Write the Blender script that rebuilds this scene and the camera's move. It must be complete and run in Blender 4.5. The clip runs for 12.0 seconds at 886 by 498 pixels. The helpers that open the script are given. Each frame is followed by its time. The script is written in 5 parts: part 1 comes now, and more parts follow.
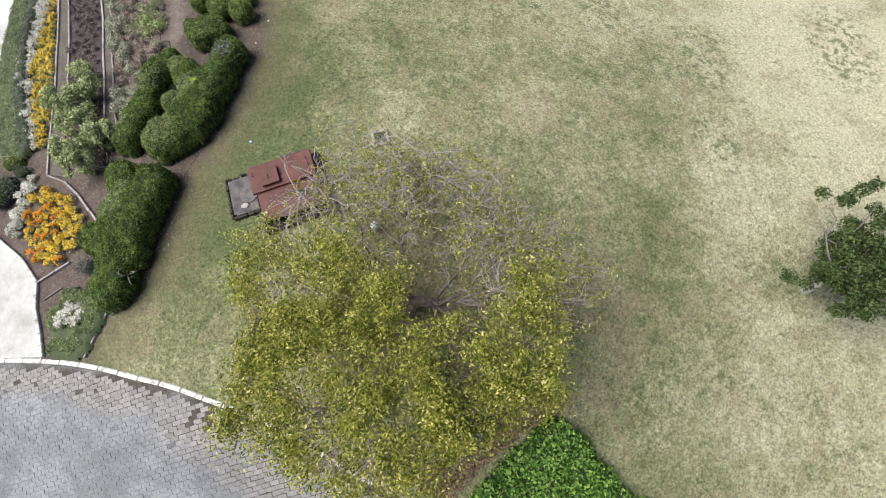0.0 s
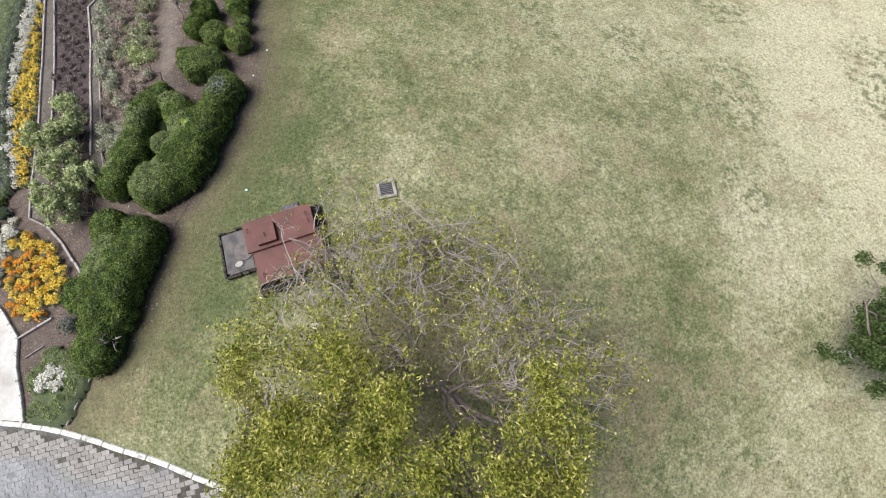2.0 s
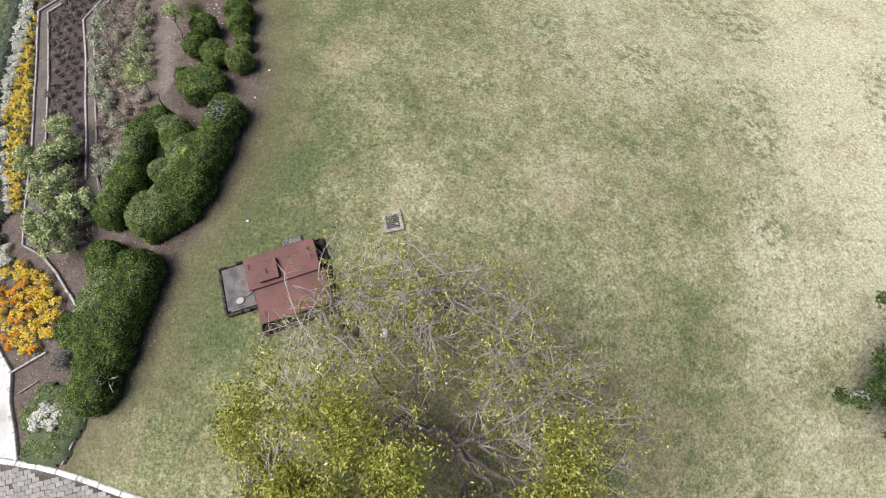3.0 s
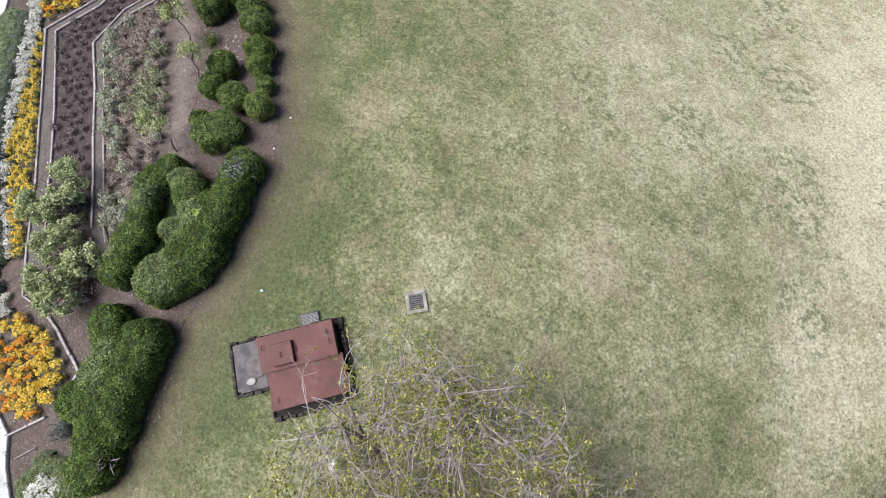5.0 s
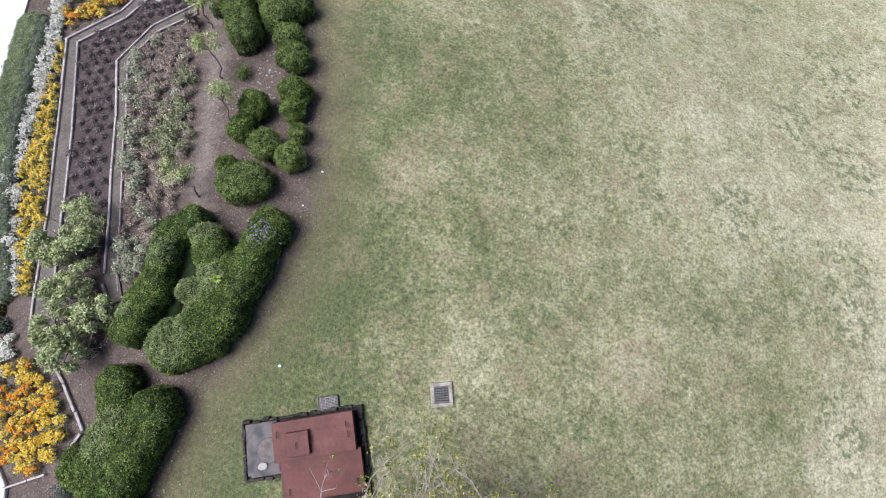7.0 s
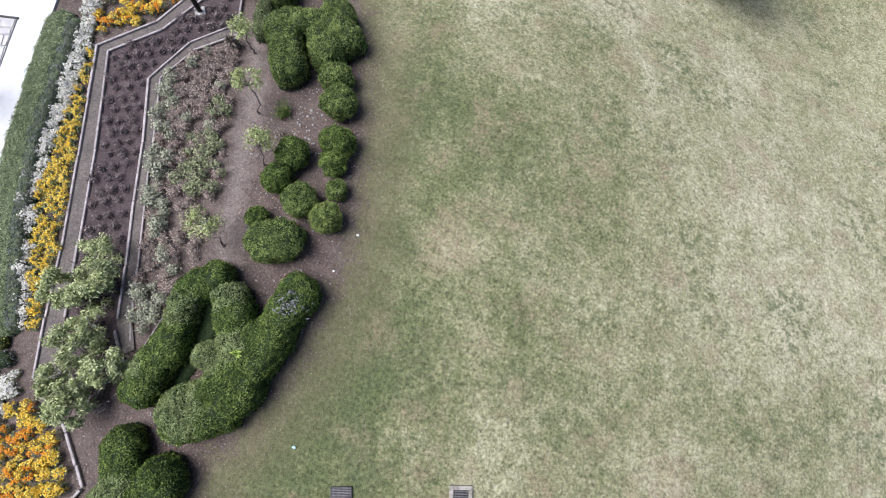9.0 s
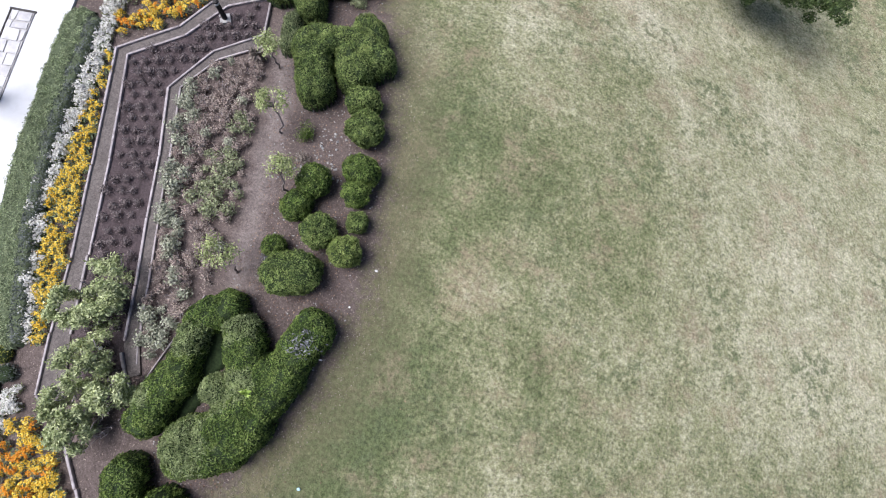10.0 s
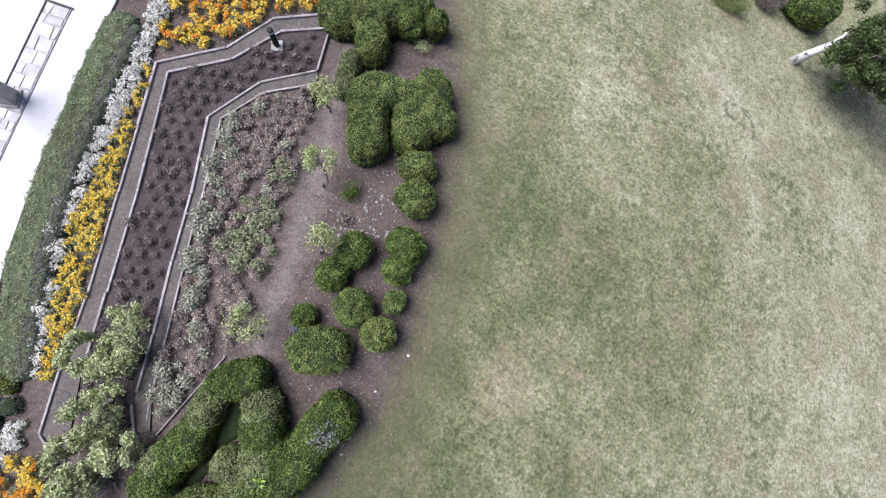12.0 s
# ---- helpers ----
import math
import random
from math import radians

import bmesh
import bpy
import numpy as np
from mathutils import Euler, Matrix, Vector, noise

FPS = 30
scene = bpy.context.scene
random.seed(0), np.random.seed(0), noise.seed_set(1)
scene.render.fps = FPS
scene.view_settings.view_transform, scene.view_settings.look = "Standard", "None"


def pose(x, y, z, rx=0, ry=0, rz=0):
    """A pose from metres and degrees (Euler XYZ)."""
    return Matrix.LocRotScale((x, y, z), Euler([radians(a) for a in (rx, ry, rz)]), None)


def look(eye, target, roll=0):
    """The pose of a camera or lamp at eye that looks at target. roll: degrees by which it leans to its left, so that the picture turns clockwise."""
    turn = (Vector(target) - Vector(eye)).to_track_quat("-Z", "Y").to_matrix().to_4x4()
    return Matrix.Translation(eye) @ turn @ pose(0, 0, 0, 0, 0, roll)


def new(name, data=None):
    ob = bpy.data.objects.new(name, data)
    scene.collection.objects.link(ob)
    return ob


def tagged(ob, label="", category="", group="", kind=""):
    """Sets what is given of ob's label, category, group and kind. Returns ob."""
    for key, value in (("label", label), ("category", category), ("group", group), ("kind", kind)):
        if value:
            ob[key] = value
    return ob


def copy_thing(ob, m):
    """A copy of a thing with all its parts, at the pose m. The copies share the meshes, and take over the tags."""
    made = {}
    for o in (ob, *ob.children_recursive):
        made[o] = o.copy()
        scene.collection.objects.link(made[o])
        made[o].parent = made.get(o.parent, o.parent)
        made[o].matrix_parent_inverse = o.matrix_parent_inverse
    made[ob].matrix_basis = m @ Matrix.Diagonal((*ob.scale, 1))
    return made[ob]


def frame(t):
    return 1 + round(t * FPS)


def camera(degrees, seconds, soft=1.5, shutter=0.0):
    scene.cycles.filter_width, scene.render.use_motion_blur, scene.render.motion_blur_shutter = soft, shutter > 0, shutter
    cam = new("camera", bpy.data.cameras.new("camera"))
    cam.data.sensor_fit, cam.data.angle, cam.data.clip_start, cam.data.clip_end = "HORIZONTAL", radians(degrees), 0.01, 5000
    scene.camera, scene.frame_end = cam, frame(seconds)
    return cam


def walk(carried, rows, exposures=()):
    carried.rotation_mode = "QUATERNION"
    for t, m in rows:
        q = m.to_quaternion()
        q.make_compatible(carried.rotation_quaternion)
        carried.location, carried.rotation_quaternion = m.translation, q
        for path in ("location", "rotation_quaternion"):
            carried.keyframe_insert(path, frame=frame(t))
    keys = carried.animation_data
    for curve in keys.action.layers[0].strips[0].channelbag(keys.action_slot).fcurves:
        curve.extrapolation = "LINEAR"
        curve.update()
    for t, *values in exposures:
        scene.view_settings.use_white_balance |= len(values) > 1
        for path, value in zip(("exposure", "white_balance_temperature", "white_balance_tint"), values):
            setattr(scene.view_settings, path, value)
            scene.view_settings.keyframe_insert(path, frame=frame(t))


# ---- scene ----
cam = camera(94.87, 12.0, soft=1.1)
# seconds, place in metres, turn in degrees
ROWS = [
    (0, -0.376, -0.02, 8.517, 23.859, -0.742, 1.643),
    (0.5, -0.415, 0.438, 8.554, 23.432, -0.73, 1.682),
    (1, -0.46, 0.916, 8.541, 23.015, -0.744, 1.974),
    (1.5, -0.542, 1.398, 8.532, 22.62, -0.864, 2.384),
    (2, -0.636, 1.887, 8.522, 22.21, -0.965, 2.758),
    (2.5, -0.753, 2.396, 8.538, 21.724, -1.107, 3.083),
    (3, -0.888, 2.919, 8.582, 21.214, -1.258, 3.306),
    (3.5, -1.032, 3.444, 8.619, 20.736, -1.437, 3.705),
    (4, -1.208, 3.983, 8.665, 20.255, -1.676, 4.366),
    (4.5, -1.419, 4.535, 8.714, 19.709, -1.973, 5.305),
    (5, -1.664, 5.093, 8.758, 19.035, -2.326, 6.54),
    (5.5, -1.921, 5.668, 8.804, 18.223, -2.691, 8.006),
    (6, -2.19, 6.215, 8.839, 17.517, -3.085, 9.316),
    (6.5, -2.464, 6.742, 8.85, 16.909, -3.432, 10.613),
    (7, -2.746, 7.263, 8.855, 16.262, -3.767, 11.894),
    (7.5, -3.038, 7.788, 8.854, 15.589, -4.104, 13.294),
    (8, -3.36, 8.306, 8.835, 14.83, -4.433, 14.9),
    (8.5, -3.711, 8.811, 8.8, 13.997, -4.753, 16.686),
    (9, -4.094, 9.292, 8.749, 13.102, -5.064, 18.624),
    (9.5, -4.508, 9.782, 8.696, 12.113, -5.407, 20.766),
    (10, -4.891, 10.224, 8.632, 11.257, -5.675, 22.637),
    (10.5, -5.319, 10.691, 8.563, 10.287, -5.971, 24.514),
    (11, -5.772, 11.131, 8.485, 9.292, -6.273, 26.341),
    (11.5, -6.222, 11.558, 8.401, 8.225, -6.464, 28.464),
    (12, -6.679, 11.958, 8.313, 7.105, -6.61, 30.663),
]
walk(cam, [(t, pose(x, y, z, rx, ry, rz)) for t, x, y, z, rx, ry, rz in ROWS],
     exposures=((0, 0.44, 6450, 7), (3, 0.5, 6450, 9), (5.5, 0.52, 6060, 12), (9.5, 0.52, 5920, 15), (12, 0.52, 5800, 18)))

# ---- light: an overcast sky with a weak, wide sun from the north-west ----
SUN_ELEVATION, SUN_AZIMUTH = 54.0, 192.0
world = bpy.data.worlds.new("sky")
scene.world = world
world.use_nodes = True
sky = world.node_tree.nodes.new("ShaderNodeTexSky")
sky.sky_type, sky.sun_disc = "NISHITA", False
sky.sun_elevation, sky.sun_rotation = radians(SUN_ELEVATION), radians(90 - SUN_AZIMUTH)
sky.air_density, sky.dust_density, sky.ozone_density = 1.0, 4.0, 1.0
background = world.node_tree.nodes["Background"]
background.inputs["Strength"].default_value = 0.083
world.node_tree.links.new(sky.outputs[0], background.inputs["Color"])
sun = new("sun", bpy.data.lights.new("sun", "SUN"))
sun.data.energy, sun.data.angle, sun.data.color = 3.75, radians(48), (1.0, 0.97, 0.92)
sun_way = Vector((math.cos(radians(SUN_AZIMUTH)) * math.cos(radians(SUN_ELEVATION)), math.sin(radians(SUN_AZIMUTH)) * math.cos(radians(SUN_ELEVATION)), math.sin(radians(SUN_ELEVATION))))
sun.matrix_world = look(sun_way * 60, (0, 0, 0))


# ---- the lie of the land ----
LAND = (0.0389, 0.1885, -0.7177, 0.4025, -0.3759, 0.1112, -0.4419, -0.2830, 0.0767, -1.3516, 0.4466, -0.1684, -0.0092, 0.1775, 0.2673)


def gz(x, y):
    """The height of the gently crowned ground."""
    a, b = (x + 3) / 10, (y - 9) / 10
    k = 1 / (1 + (np.sqrt(a * a + b * b) / 1.6) ** 8) ** 0.125
    a, b = a * k, b * k
    return sum(c * a**i * b**j for c, (i, j) in zip(LAND, ((i, j) for i in range(5) for j in range(5 - i))))


def lie(x, y):
    """The turn that lays a thing flat on the sloping ground."""
    e = 0.2
    n = Vector((float(gz(x - e, y) - gz(x + e, y)), float(gz(x, y - e) - gz(x, y + e)), 2 * e))
    return Vector((0, 0, 1)).rotation_difference(n.normalized()).to_matrix().to_4x4()


KERB_X = (-40, -13, -10.17, -9.62, -8.79, -7.99, -7.44, -6.43, -5.26, -4.83, -3.51, -1.99, -1.24, 0.3, 2.8, 8, 40)
KERB_Y = (1.0, 1.22, 1.23, 1.21, 1.12, 0.99, 0.87, 0.69, 0.35, 0.26, -0.29, -1.03, -1.38, -2.1, -3.6, -7, -30)


def kerb_y(x):
    return np.interp(x, KERB_X, KERB_Y)


# ---- building helpers ----
def mesh_data(name, verts, faces, material=None, smooth=False):
    me = bpy.data.meshes.new(name)
    me.from_pydata([tuple(map(float, v)) for v in verts], [], [tuple(map(int, f)) for f in faces])
    if material:
        me.materials.append(material)
    if smooth:
        me.polygons.foreach_set("use_smooth", [True] * len(me.polygons))
    me.update()
    return me


def thing(name, x, y, lift=0.0, turn=0.0, label="", category="", group="", kind="", flat=False):
    """An empty on the ground that carries the parts of one thing; flat: laid along the slope."""
    ob = new(name)
    ob.empty_display_size = 0.1
    ob.matrix_world = pose(x, y, float(gz(x, y)) + lift) @ (lie(x, y) if flat else Matrix()) @ pose(0, 0, 0, 0, 0, turn)
    return tagged(ob, label, category, group, kind)


def part(name, shape, material, parent, label="", smooth=False, kind=""):
    """One mesh object under a thing. shape: a bmesh, a mesh, or (verts, faces)."""
    if isinstance(shape, bmesh.types.BMesh):
        me = bpy.data.meshes.new(name)
        shape.to_mesh(me)
        shape.free()
        me.materials.append(material)
        if smooth:
            me.polygons.foreach_set("use_smooth", [True] * len(me.polygons))
    elif isinstance(shape, tuple):
        me = mesh_data(name, shape[0], shape[1], material, smooth)
    else:
        me = shape
    ob = new(name, me)
    ob.parent = parent
    return tagged(ob, label, kind=kind)


def box(bm, size, m=None, bevel=0.0):
    """Adds a box, bevelled if asked, to bm."""
    got = bmesh.ops.create_cube(bm, size=1.0, matrix=(m or Matrix()) @ Matrix.Diagonal((*size, 1)))
    if bevel:
        edges = {e for v in got["verts"] for e in v.link_edges}
        bmesh.ops.bevel(bm, geom=list(edges), offset=bevel, segments=1, affect="EDGES")
    return bm


def solid(size, m=None, bevel=0.0):
    return box(bmesh.new(), size, m, bevel)


def tube_data(points, radii, sides=6):
    """Verts and faces of a tapered tube along points."""
    verts, faces = [], []
    pts = [Vector(p) for p in points]
    for i, p in enumerate(pts):
        d = (pts[min(i + 1, len(pts) - 1)] - pts[max(i - 1, 0)]).normalized()
        a = d.cross(Vector((0.31, 0.87, 0.38))).normalized()
        b = d.cross(a)
        for k in range(sides):
            w = 2 * math.pi * k / sides
            verts.append(p + float(radii[i]) * (math.cos(w) * a + math.sin(w) * b))
    for i in range(len(pts) - 1):
        for k in range(sides):
            n = (k + 1) % sides
            faces.append((i * sides + k, i * sides + n, (i + 1) * sides + n, (i + 1) * sides + k))
    faces.append(tuple(range(sides))[::-1])
    faces.append(tuple((len(pts) - 1) * sides + k for k in range(sides)))
    return verts, faces


def join(*pieces):
    verts, faces = [], []
    for v, f in pieces:
        n = len(verts)
        verts.extend(v)
        faces.extend(tuple(i + n for i in g) for g in f)
    return verts, faces


def ways(n, rng, up=0.0):
    """n random unit vectors, drawn upward by up."""
    d = rng.normal(size=(n, 3))
    d /= np.linalg.norm(d, axis=1, keepdims=True)
    d[:, 2] += up
    return d / np.linalg.norm(d, axis=1, keepdims=True)


def leaves(at, normals, size, rng, slim=0.5, tilt=0.6, droop=0.0):
    """Bent rhombic leaves at the points, facing roughly along the normals. Returns verts and faces."""
    n = len(at)
    nn = normals + tilt * rng.normal(size=(n, 3))
    nn /= np.linalg.norm(nn, axis=1, keepdims=True)
    a = np.cross(nn, rng.normal(size=(n, 3)))
    a /= np.linalg.norm(a, axis=1, keepdims=True)
    a[:, 2] -= droop
    a /= np.linalg.norm(a, axis=1, keepdims=True)
    b = np.cross(nn, a)
    s = (size * rng.uniform(0.65, 1.25, size=n))[:, None]
    mid = at + a * s * 0.5
    v = np.stack([at, mid + b * s * slim * 0.5 + nn * s * 0.08, at + a * s, mid - b * s * slim * 0.5 + nn * s * 0.08], 1).reshape(-1, 3)
    i = np.arange(n)[:, None] * 4
    f = np.concatenate([i + [0, 1, 2], i + [0, 2, 3]], 1).reshape(-1, 3)
    return v, f


def sample(verts, faces, n, rng):
    """n even points on a mesh, with normals."""
    v = np.array([tuple(p) for p in verts])
    tri = np.array([t for f in faces for t in [(f[0], f[i], f[i + 1]) for i in range(1, len(f) - 1)]])
    a, b, c = v[tri[:, 0]], v[tri[:, 1]], v[tri[:, 2]]
    cr = np.cross(b - a, c - a)
    area = np.linalg.norm(cr, axis=1)
    k = rng.choice(len(tri), size=n, p=area / area.sum())
    u, w = rng.random((2, n))
    flip = u + w > 1
    u[flip], w[flip] = 1 - u[flip], 1 - w[flip]
    return a[k] + (b - a)[k] * u[:, None] + (c - a)[k] * w[:, None], cr[k] / np.maximum(area[k], 1e-9)[:, None]


def rough(p, scale, amount, seed=0.0):
    return amount * noise.noise(Vector((p[0] * scale + seed, p[1] * scale - seed, p[2] * scale + 0.5 * seed)))


def ball(rx, ry, rz, bumps=0.12, seed=0.0, square=1.0, detail=3):
    """A lumpy rounded body standing on z = 0; square below 1 makes it boxier."""
    bm = bmesh.new()
    bmesh.ops.create_icosphere(bm, subdivisions=detail, radius=1.0)
    for v in bm.verts:
        p = v.co.copy()
        q = Vector([math.copysign(abs(c) ** square, c) for c in p])
        q *= 1 + rough(p, 2.2, bumps, seed) + rough(p, 5.5, bumps * 0.5, seed)
        v.co = (q.x * rx, q.y * ry, max(q.z, -0.93) * rz + rz * 0.93)
    verts = [v.co.copy() for v in bm.verts]
    bm.verts.index_update()
    faces = [tuple(v.index for v in f.verts) for f in bm.faces]
    bm.free()
    return verts, faces


def inside(x, y, poly):
    """True for the points that lie in the polygon."""
    x, y = np.asarray(x, float), np.asarray(y, float)
    hit = np.zeros(x.shape, bool)
    for (x0, y0), (x1, y1) in zip(poly, poly[1:] + poly[:1]):
        if y0 != y1:
            hit ^= ((y0 > y) != (y1 > y)) & (x < (x1 - x0) * (y - y0) / (y1 - y0) + x0)
    return hit


def strew(poly, n, rng):
    """n random points in the polygon."""
    xs, ys = [p[0] for p in poly], [p[1] for p in poly]
    got = np.zeros((0, 2))
    while len(got) < n:
        p = np.stack([rng.uniform(min(xs), max(xs), 4 * n), rng.uniform(min(ys), max(ys), 4 * n)], 1)
        got = np.concatenate([got, p[inside(p[:, 0], p[:, 1], poly)]])
    return got[:n]


def patch(name, poly, lift, material, grid=0.5, depth=0.06, label="", category="ground"):
    """A sheet with thickness that follows the land inside an outline."""
    bm = bmesh.new()
    face = bm.faces.new([bm.verts.new((x, y, 0)) for x, y in poly])
    bmesh.ops.triangulate(bm, faces=[face])
    xs, ys = [p[0] for p in poly], [p[1] for p in poly]
    for axis, lo, hi in ((0, min(xs), max(xs)), (1, min(ys), max(ys))):
        c = math.ceil(lo / grid) * grid
        while c < hi:
            co, no = [0, 0, 0], [0, 0, 0]
            co[axis], no[axis] = c, 1
            bmesh.ops.bisect_plane(bm, geom=bm.verts[:] + bm.edges[:] + bm.faces[:], plane_co=co, plane_no=no)
            c += grid
    bmesh.ops.recalc_face_normals(bm, faces=bm.faces)
    if sum(f.normal.z for f in bm.faces) < 0:
        bmesh.ops.reverse_faces(bm, faces=bm.faces)
    rim = [e for e in bm.edges if len(e.link_faces) == 1]
    for v in bm.verts:
        v.co.z = float(gz(v.co.x, v.co.y)) + lift
    got = bmesh.ops.extrude_edge_only(bm, edges=rim)
    for v in got["geom"]:
        if isinstance(v, bmesh.types.BMVert):
            v.co.z -= depth
    me = bpy.data.meshes.new(name)
    bm.to_mesh(me)
    bm.free()
    me.materials.append(material)
    return tagged(new(name, me), label, category, kind="structure")


# ---- materials ----
def material(name, build, rough_=0.8, bump=None, metal=0.0, specular=0.3, thin=0.0):
    """A node material. build(n) returns the colour socket; bump(n) the height and its strength and depth."""
    m = bpy.data.materials.new(name)
    m.use_nodes = True
    n = Nodes(m.node_tree)
    shader = m.node_tree.nodes["Principled BSDF"]
    colour = build(n)
    if isinstance(colour, tuple):
        shader.inputs["Base Color"].default_value = (*colour, 1)
    else:
        n.link(colour, shader.inputs["Base Color"])
    shader.inputs["Roughness"].default_value = rough_
    shader.inputs["Metallic"].default_value = metal
    shader.inputs["Specular IOR Level"].default_value = specular
    if bump:
        height, strength, distance = bump(n)
        b = n.make("ShaderNodeBump")
        b.inputs["Strength"].default_value, b.inputs["Distance"].default_value = strength, distance
        n.link(height, b.inputs["Height"])
        n.link(b.outputs[0], shader.inputs["Normal"])
    if thin:
        t, mix = n.make("ShaderNodeBsdfTranslucent"), n.make("ShaderNodeMixShader")
        n.link(colour, t.inputs["Color"])
        mix.inputs[0].default_value = thin
        n.link(shader.outputs[0], mix.inputs[1])
        n.link(t.outputs[0], mix.inputs[2])
        n.link(mix.outputs[0], m.node_tree.nodes["Material Output"].inputs["Surface"])
    return m


class Nodes:
    def __init__(self, tree):
        self.tree = tree

    def make(self, kind):
        return self.tree.nodes.new(kind)

    def link(self, a, b):
        self.tree.links.new(a, b)

    def place(self):
        return self.make("ShaderNodeNewGeometry").outputs["Position"]

    def local(self):
        return self.make("ShaderNodeTexCoord").outputs["Object"]

    def island(self):
        return self.make("ShaderNodeNewGeometry").outputs["Random Per Island"]

    def each(self):
        return self.make("ShaderNodeObjectInfo").outputs["Random"]

    def noise(self, scale, detail=3.0, at=None, rough_=0.55, stretch=None):
        t = self.make("ShaderNodeTexNoise")
        t.inputs["Scale"].default_value, t.inputs["Detail"].default_value, t.inputs["Roughness"].default_value = scale, detail, rough_
        at = at or self.place()
        if stretch:
            s = self.make("ShaderNodeMapping")
            s.inputs["Scale"].default_value = stretch
            self.link(at, s.inputs["Vector"])
            at = s.outputs[0]
        self.link(at, t.inputs["Vector"])
        return t.outputs["Fac"]

    def cells(self, scale, at=None, feature="F1"):
        t = self.make("ShaderNodeTexVoronoi")
        t.feature = feature
        t.inputs["Scale"].default_value = scale
        self.link(at or self.place(), t.inputs["Vector"])
        return t.outputs["Distance"]

    def ramp(self, value, *stops):
        r = self.make("ShaderNodeValToRGB")
        e = r.color_ramp.elements
        while len(e) < len(stops):
            e.new(0.5)
        for k, (at, c) in zip(e, stops):
            k.position, k.color = at, (*c, 1) if isinstance(c, tuple) else (c, c, c, 1)
        self.link(value, r.inputs[0])
        return r.outputs[0]

    def mix(self, by, a, b, how="MIX"):
        x = self.make("ShaderNodeMix")
        x.data_type, x.blend_type = "RGBA", how
        for socket, v in ((x.inputs[0], by), (x.inputs[6], a), (x.inputs[7], b)):
            if isinstance(v, (int, float)):
                socket.default_value = v if socket == x.inputs[0] else (v, v, v, 1)
            elif isinstance(v, tuple):
                socket.default_value = (*v, 1)
            else:
                self.link(v, socket)
        return x.outputs[2]

    def maths(self, how, a, b=0.0, clamp=True):
        x = self.make("ShaderNodeMath")
        x.operation = how
        x.use_clamp = clamp and how in ("ADD", "SUBTRACT")
        for socket, v in zip(x.inputs, (a, b)):
            if isinstance(v, (int, float)):
                socket.default_value = v
            else:
                self.link(v, socket)
        return x.outputs[0]

    def axes(self):
        """The plan coordinates x and y."""
        split = self.make("ShaderNodeSeparateXYZ")
        self.link(self.place(), split.inputs[0])
        return split.outputs[0], split.outputs[1]

    def along(self, y, line):
        """The x of a line on the plan at each y; line: pairs of y and x."""
        at = self.ramp(self.maths("DIVIDE", y, 24.0), *((b / 24.0, (a + 20) / 20) for b, a in line))
        return self.maths("SUBTRACT", self.maths("MULTIPLY", at, 20.0), 20.0, False)

    def streaks(self, scale, turn, long):
        """Noise drawn out along one direction of the plan."""
        m = self.make("ShaderNodeMapping")
        m.vector_type = "TEXTURE"
        m.inputs["Rotation"].default_value = (0, 0, radians(turn))
        m.inputs["Scale"].default_value = (1, long, 1)
        self.link(self.place(), m.inputs["Vector"])
        return self.noise(scale, 4.0, m.outputs[0], 0.6)

    def spot(self, x, y, rx, ry):
        """1 in the middle of an ellipse on the plan, fading to 0 at its edge."""
        m = self.make("ShaderNodeMapping")
        m.vector_type = "POINT"
        m.inputs["Location"].default_value = (-x / rx, -y / ry, 0)
        m.inputs["Scale"].default_value = (1 / rx, 1 / ry, 0)
        self.link(self.place(), m.inputs["Vector"])
        g = self.make("ShaderNodeTexGradient")
        g.gradient_type = "SPHERICAL"
        self.link(m.outputs[0], g.inputs[0])
        return g.outputs["Fac"]


# where the turf is parched (above 0) and lush (below 0): x, y, half-widths, weight
TURF = ((15, 11, 13, 20, 0.64), (12.2, 13, 3.5, 7, 0.25), (0.5, 22, 9, 6, 0.22), (18.2, 16, 4.2, 8, -0.85), (-6.0, 14.3, 0.9, 5.5, -0.3), (5.2, 6.5, 1.7, 5, -0.22),
        (-5.9, 4.2, 1.9, 3.4, -0.42), (2.0, 11.5, 4, 3.5, 0.08), (-4.4, 7.9, 2.3, 3.2, -0.37), (4.0, 2.3, 2.4, 2.6, -0.12), (3.5, 15, 4, 5, 0.25), (-4.2, 14.3, 1.8, 2.4, -0.22), (-5.0, 10.8, 1.6, 4.5, -0.36))
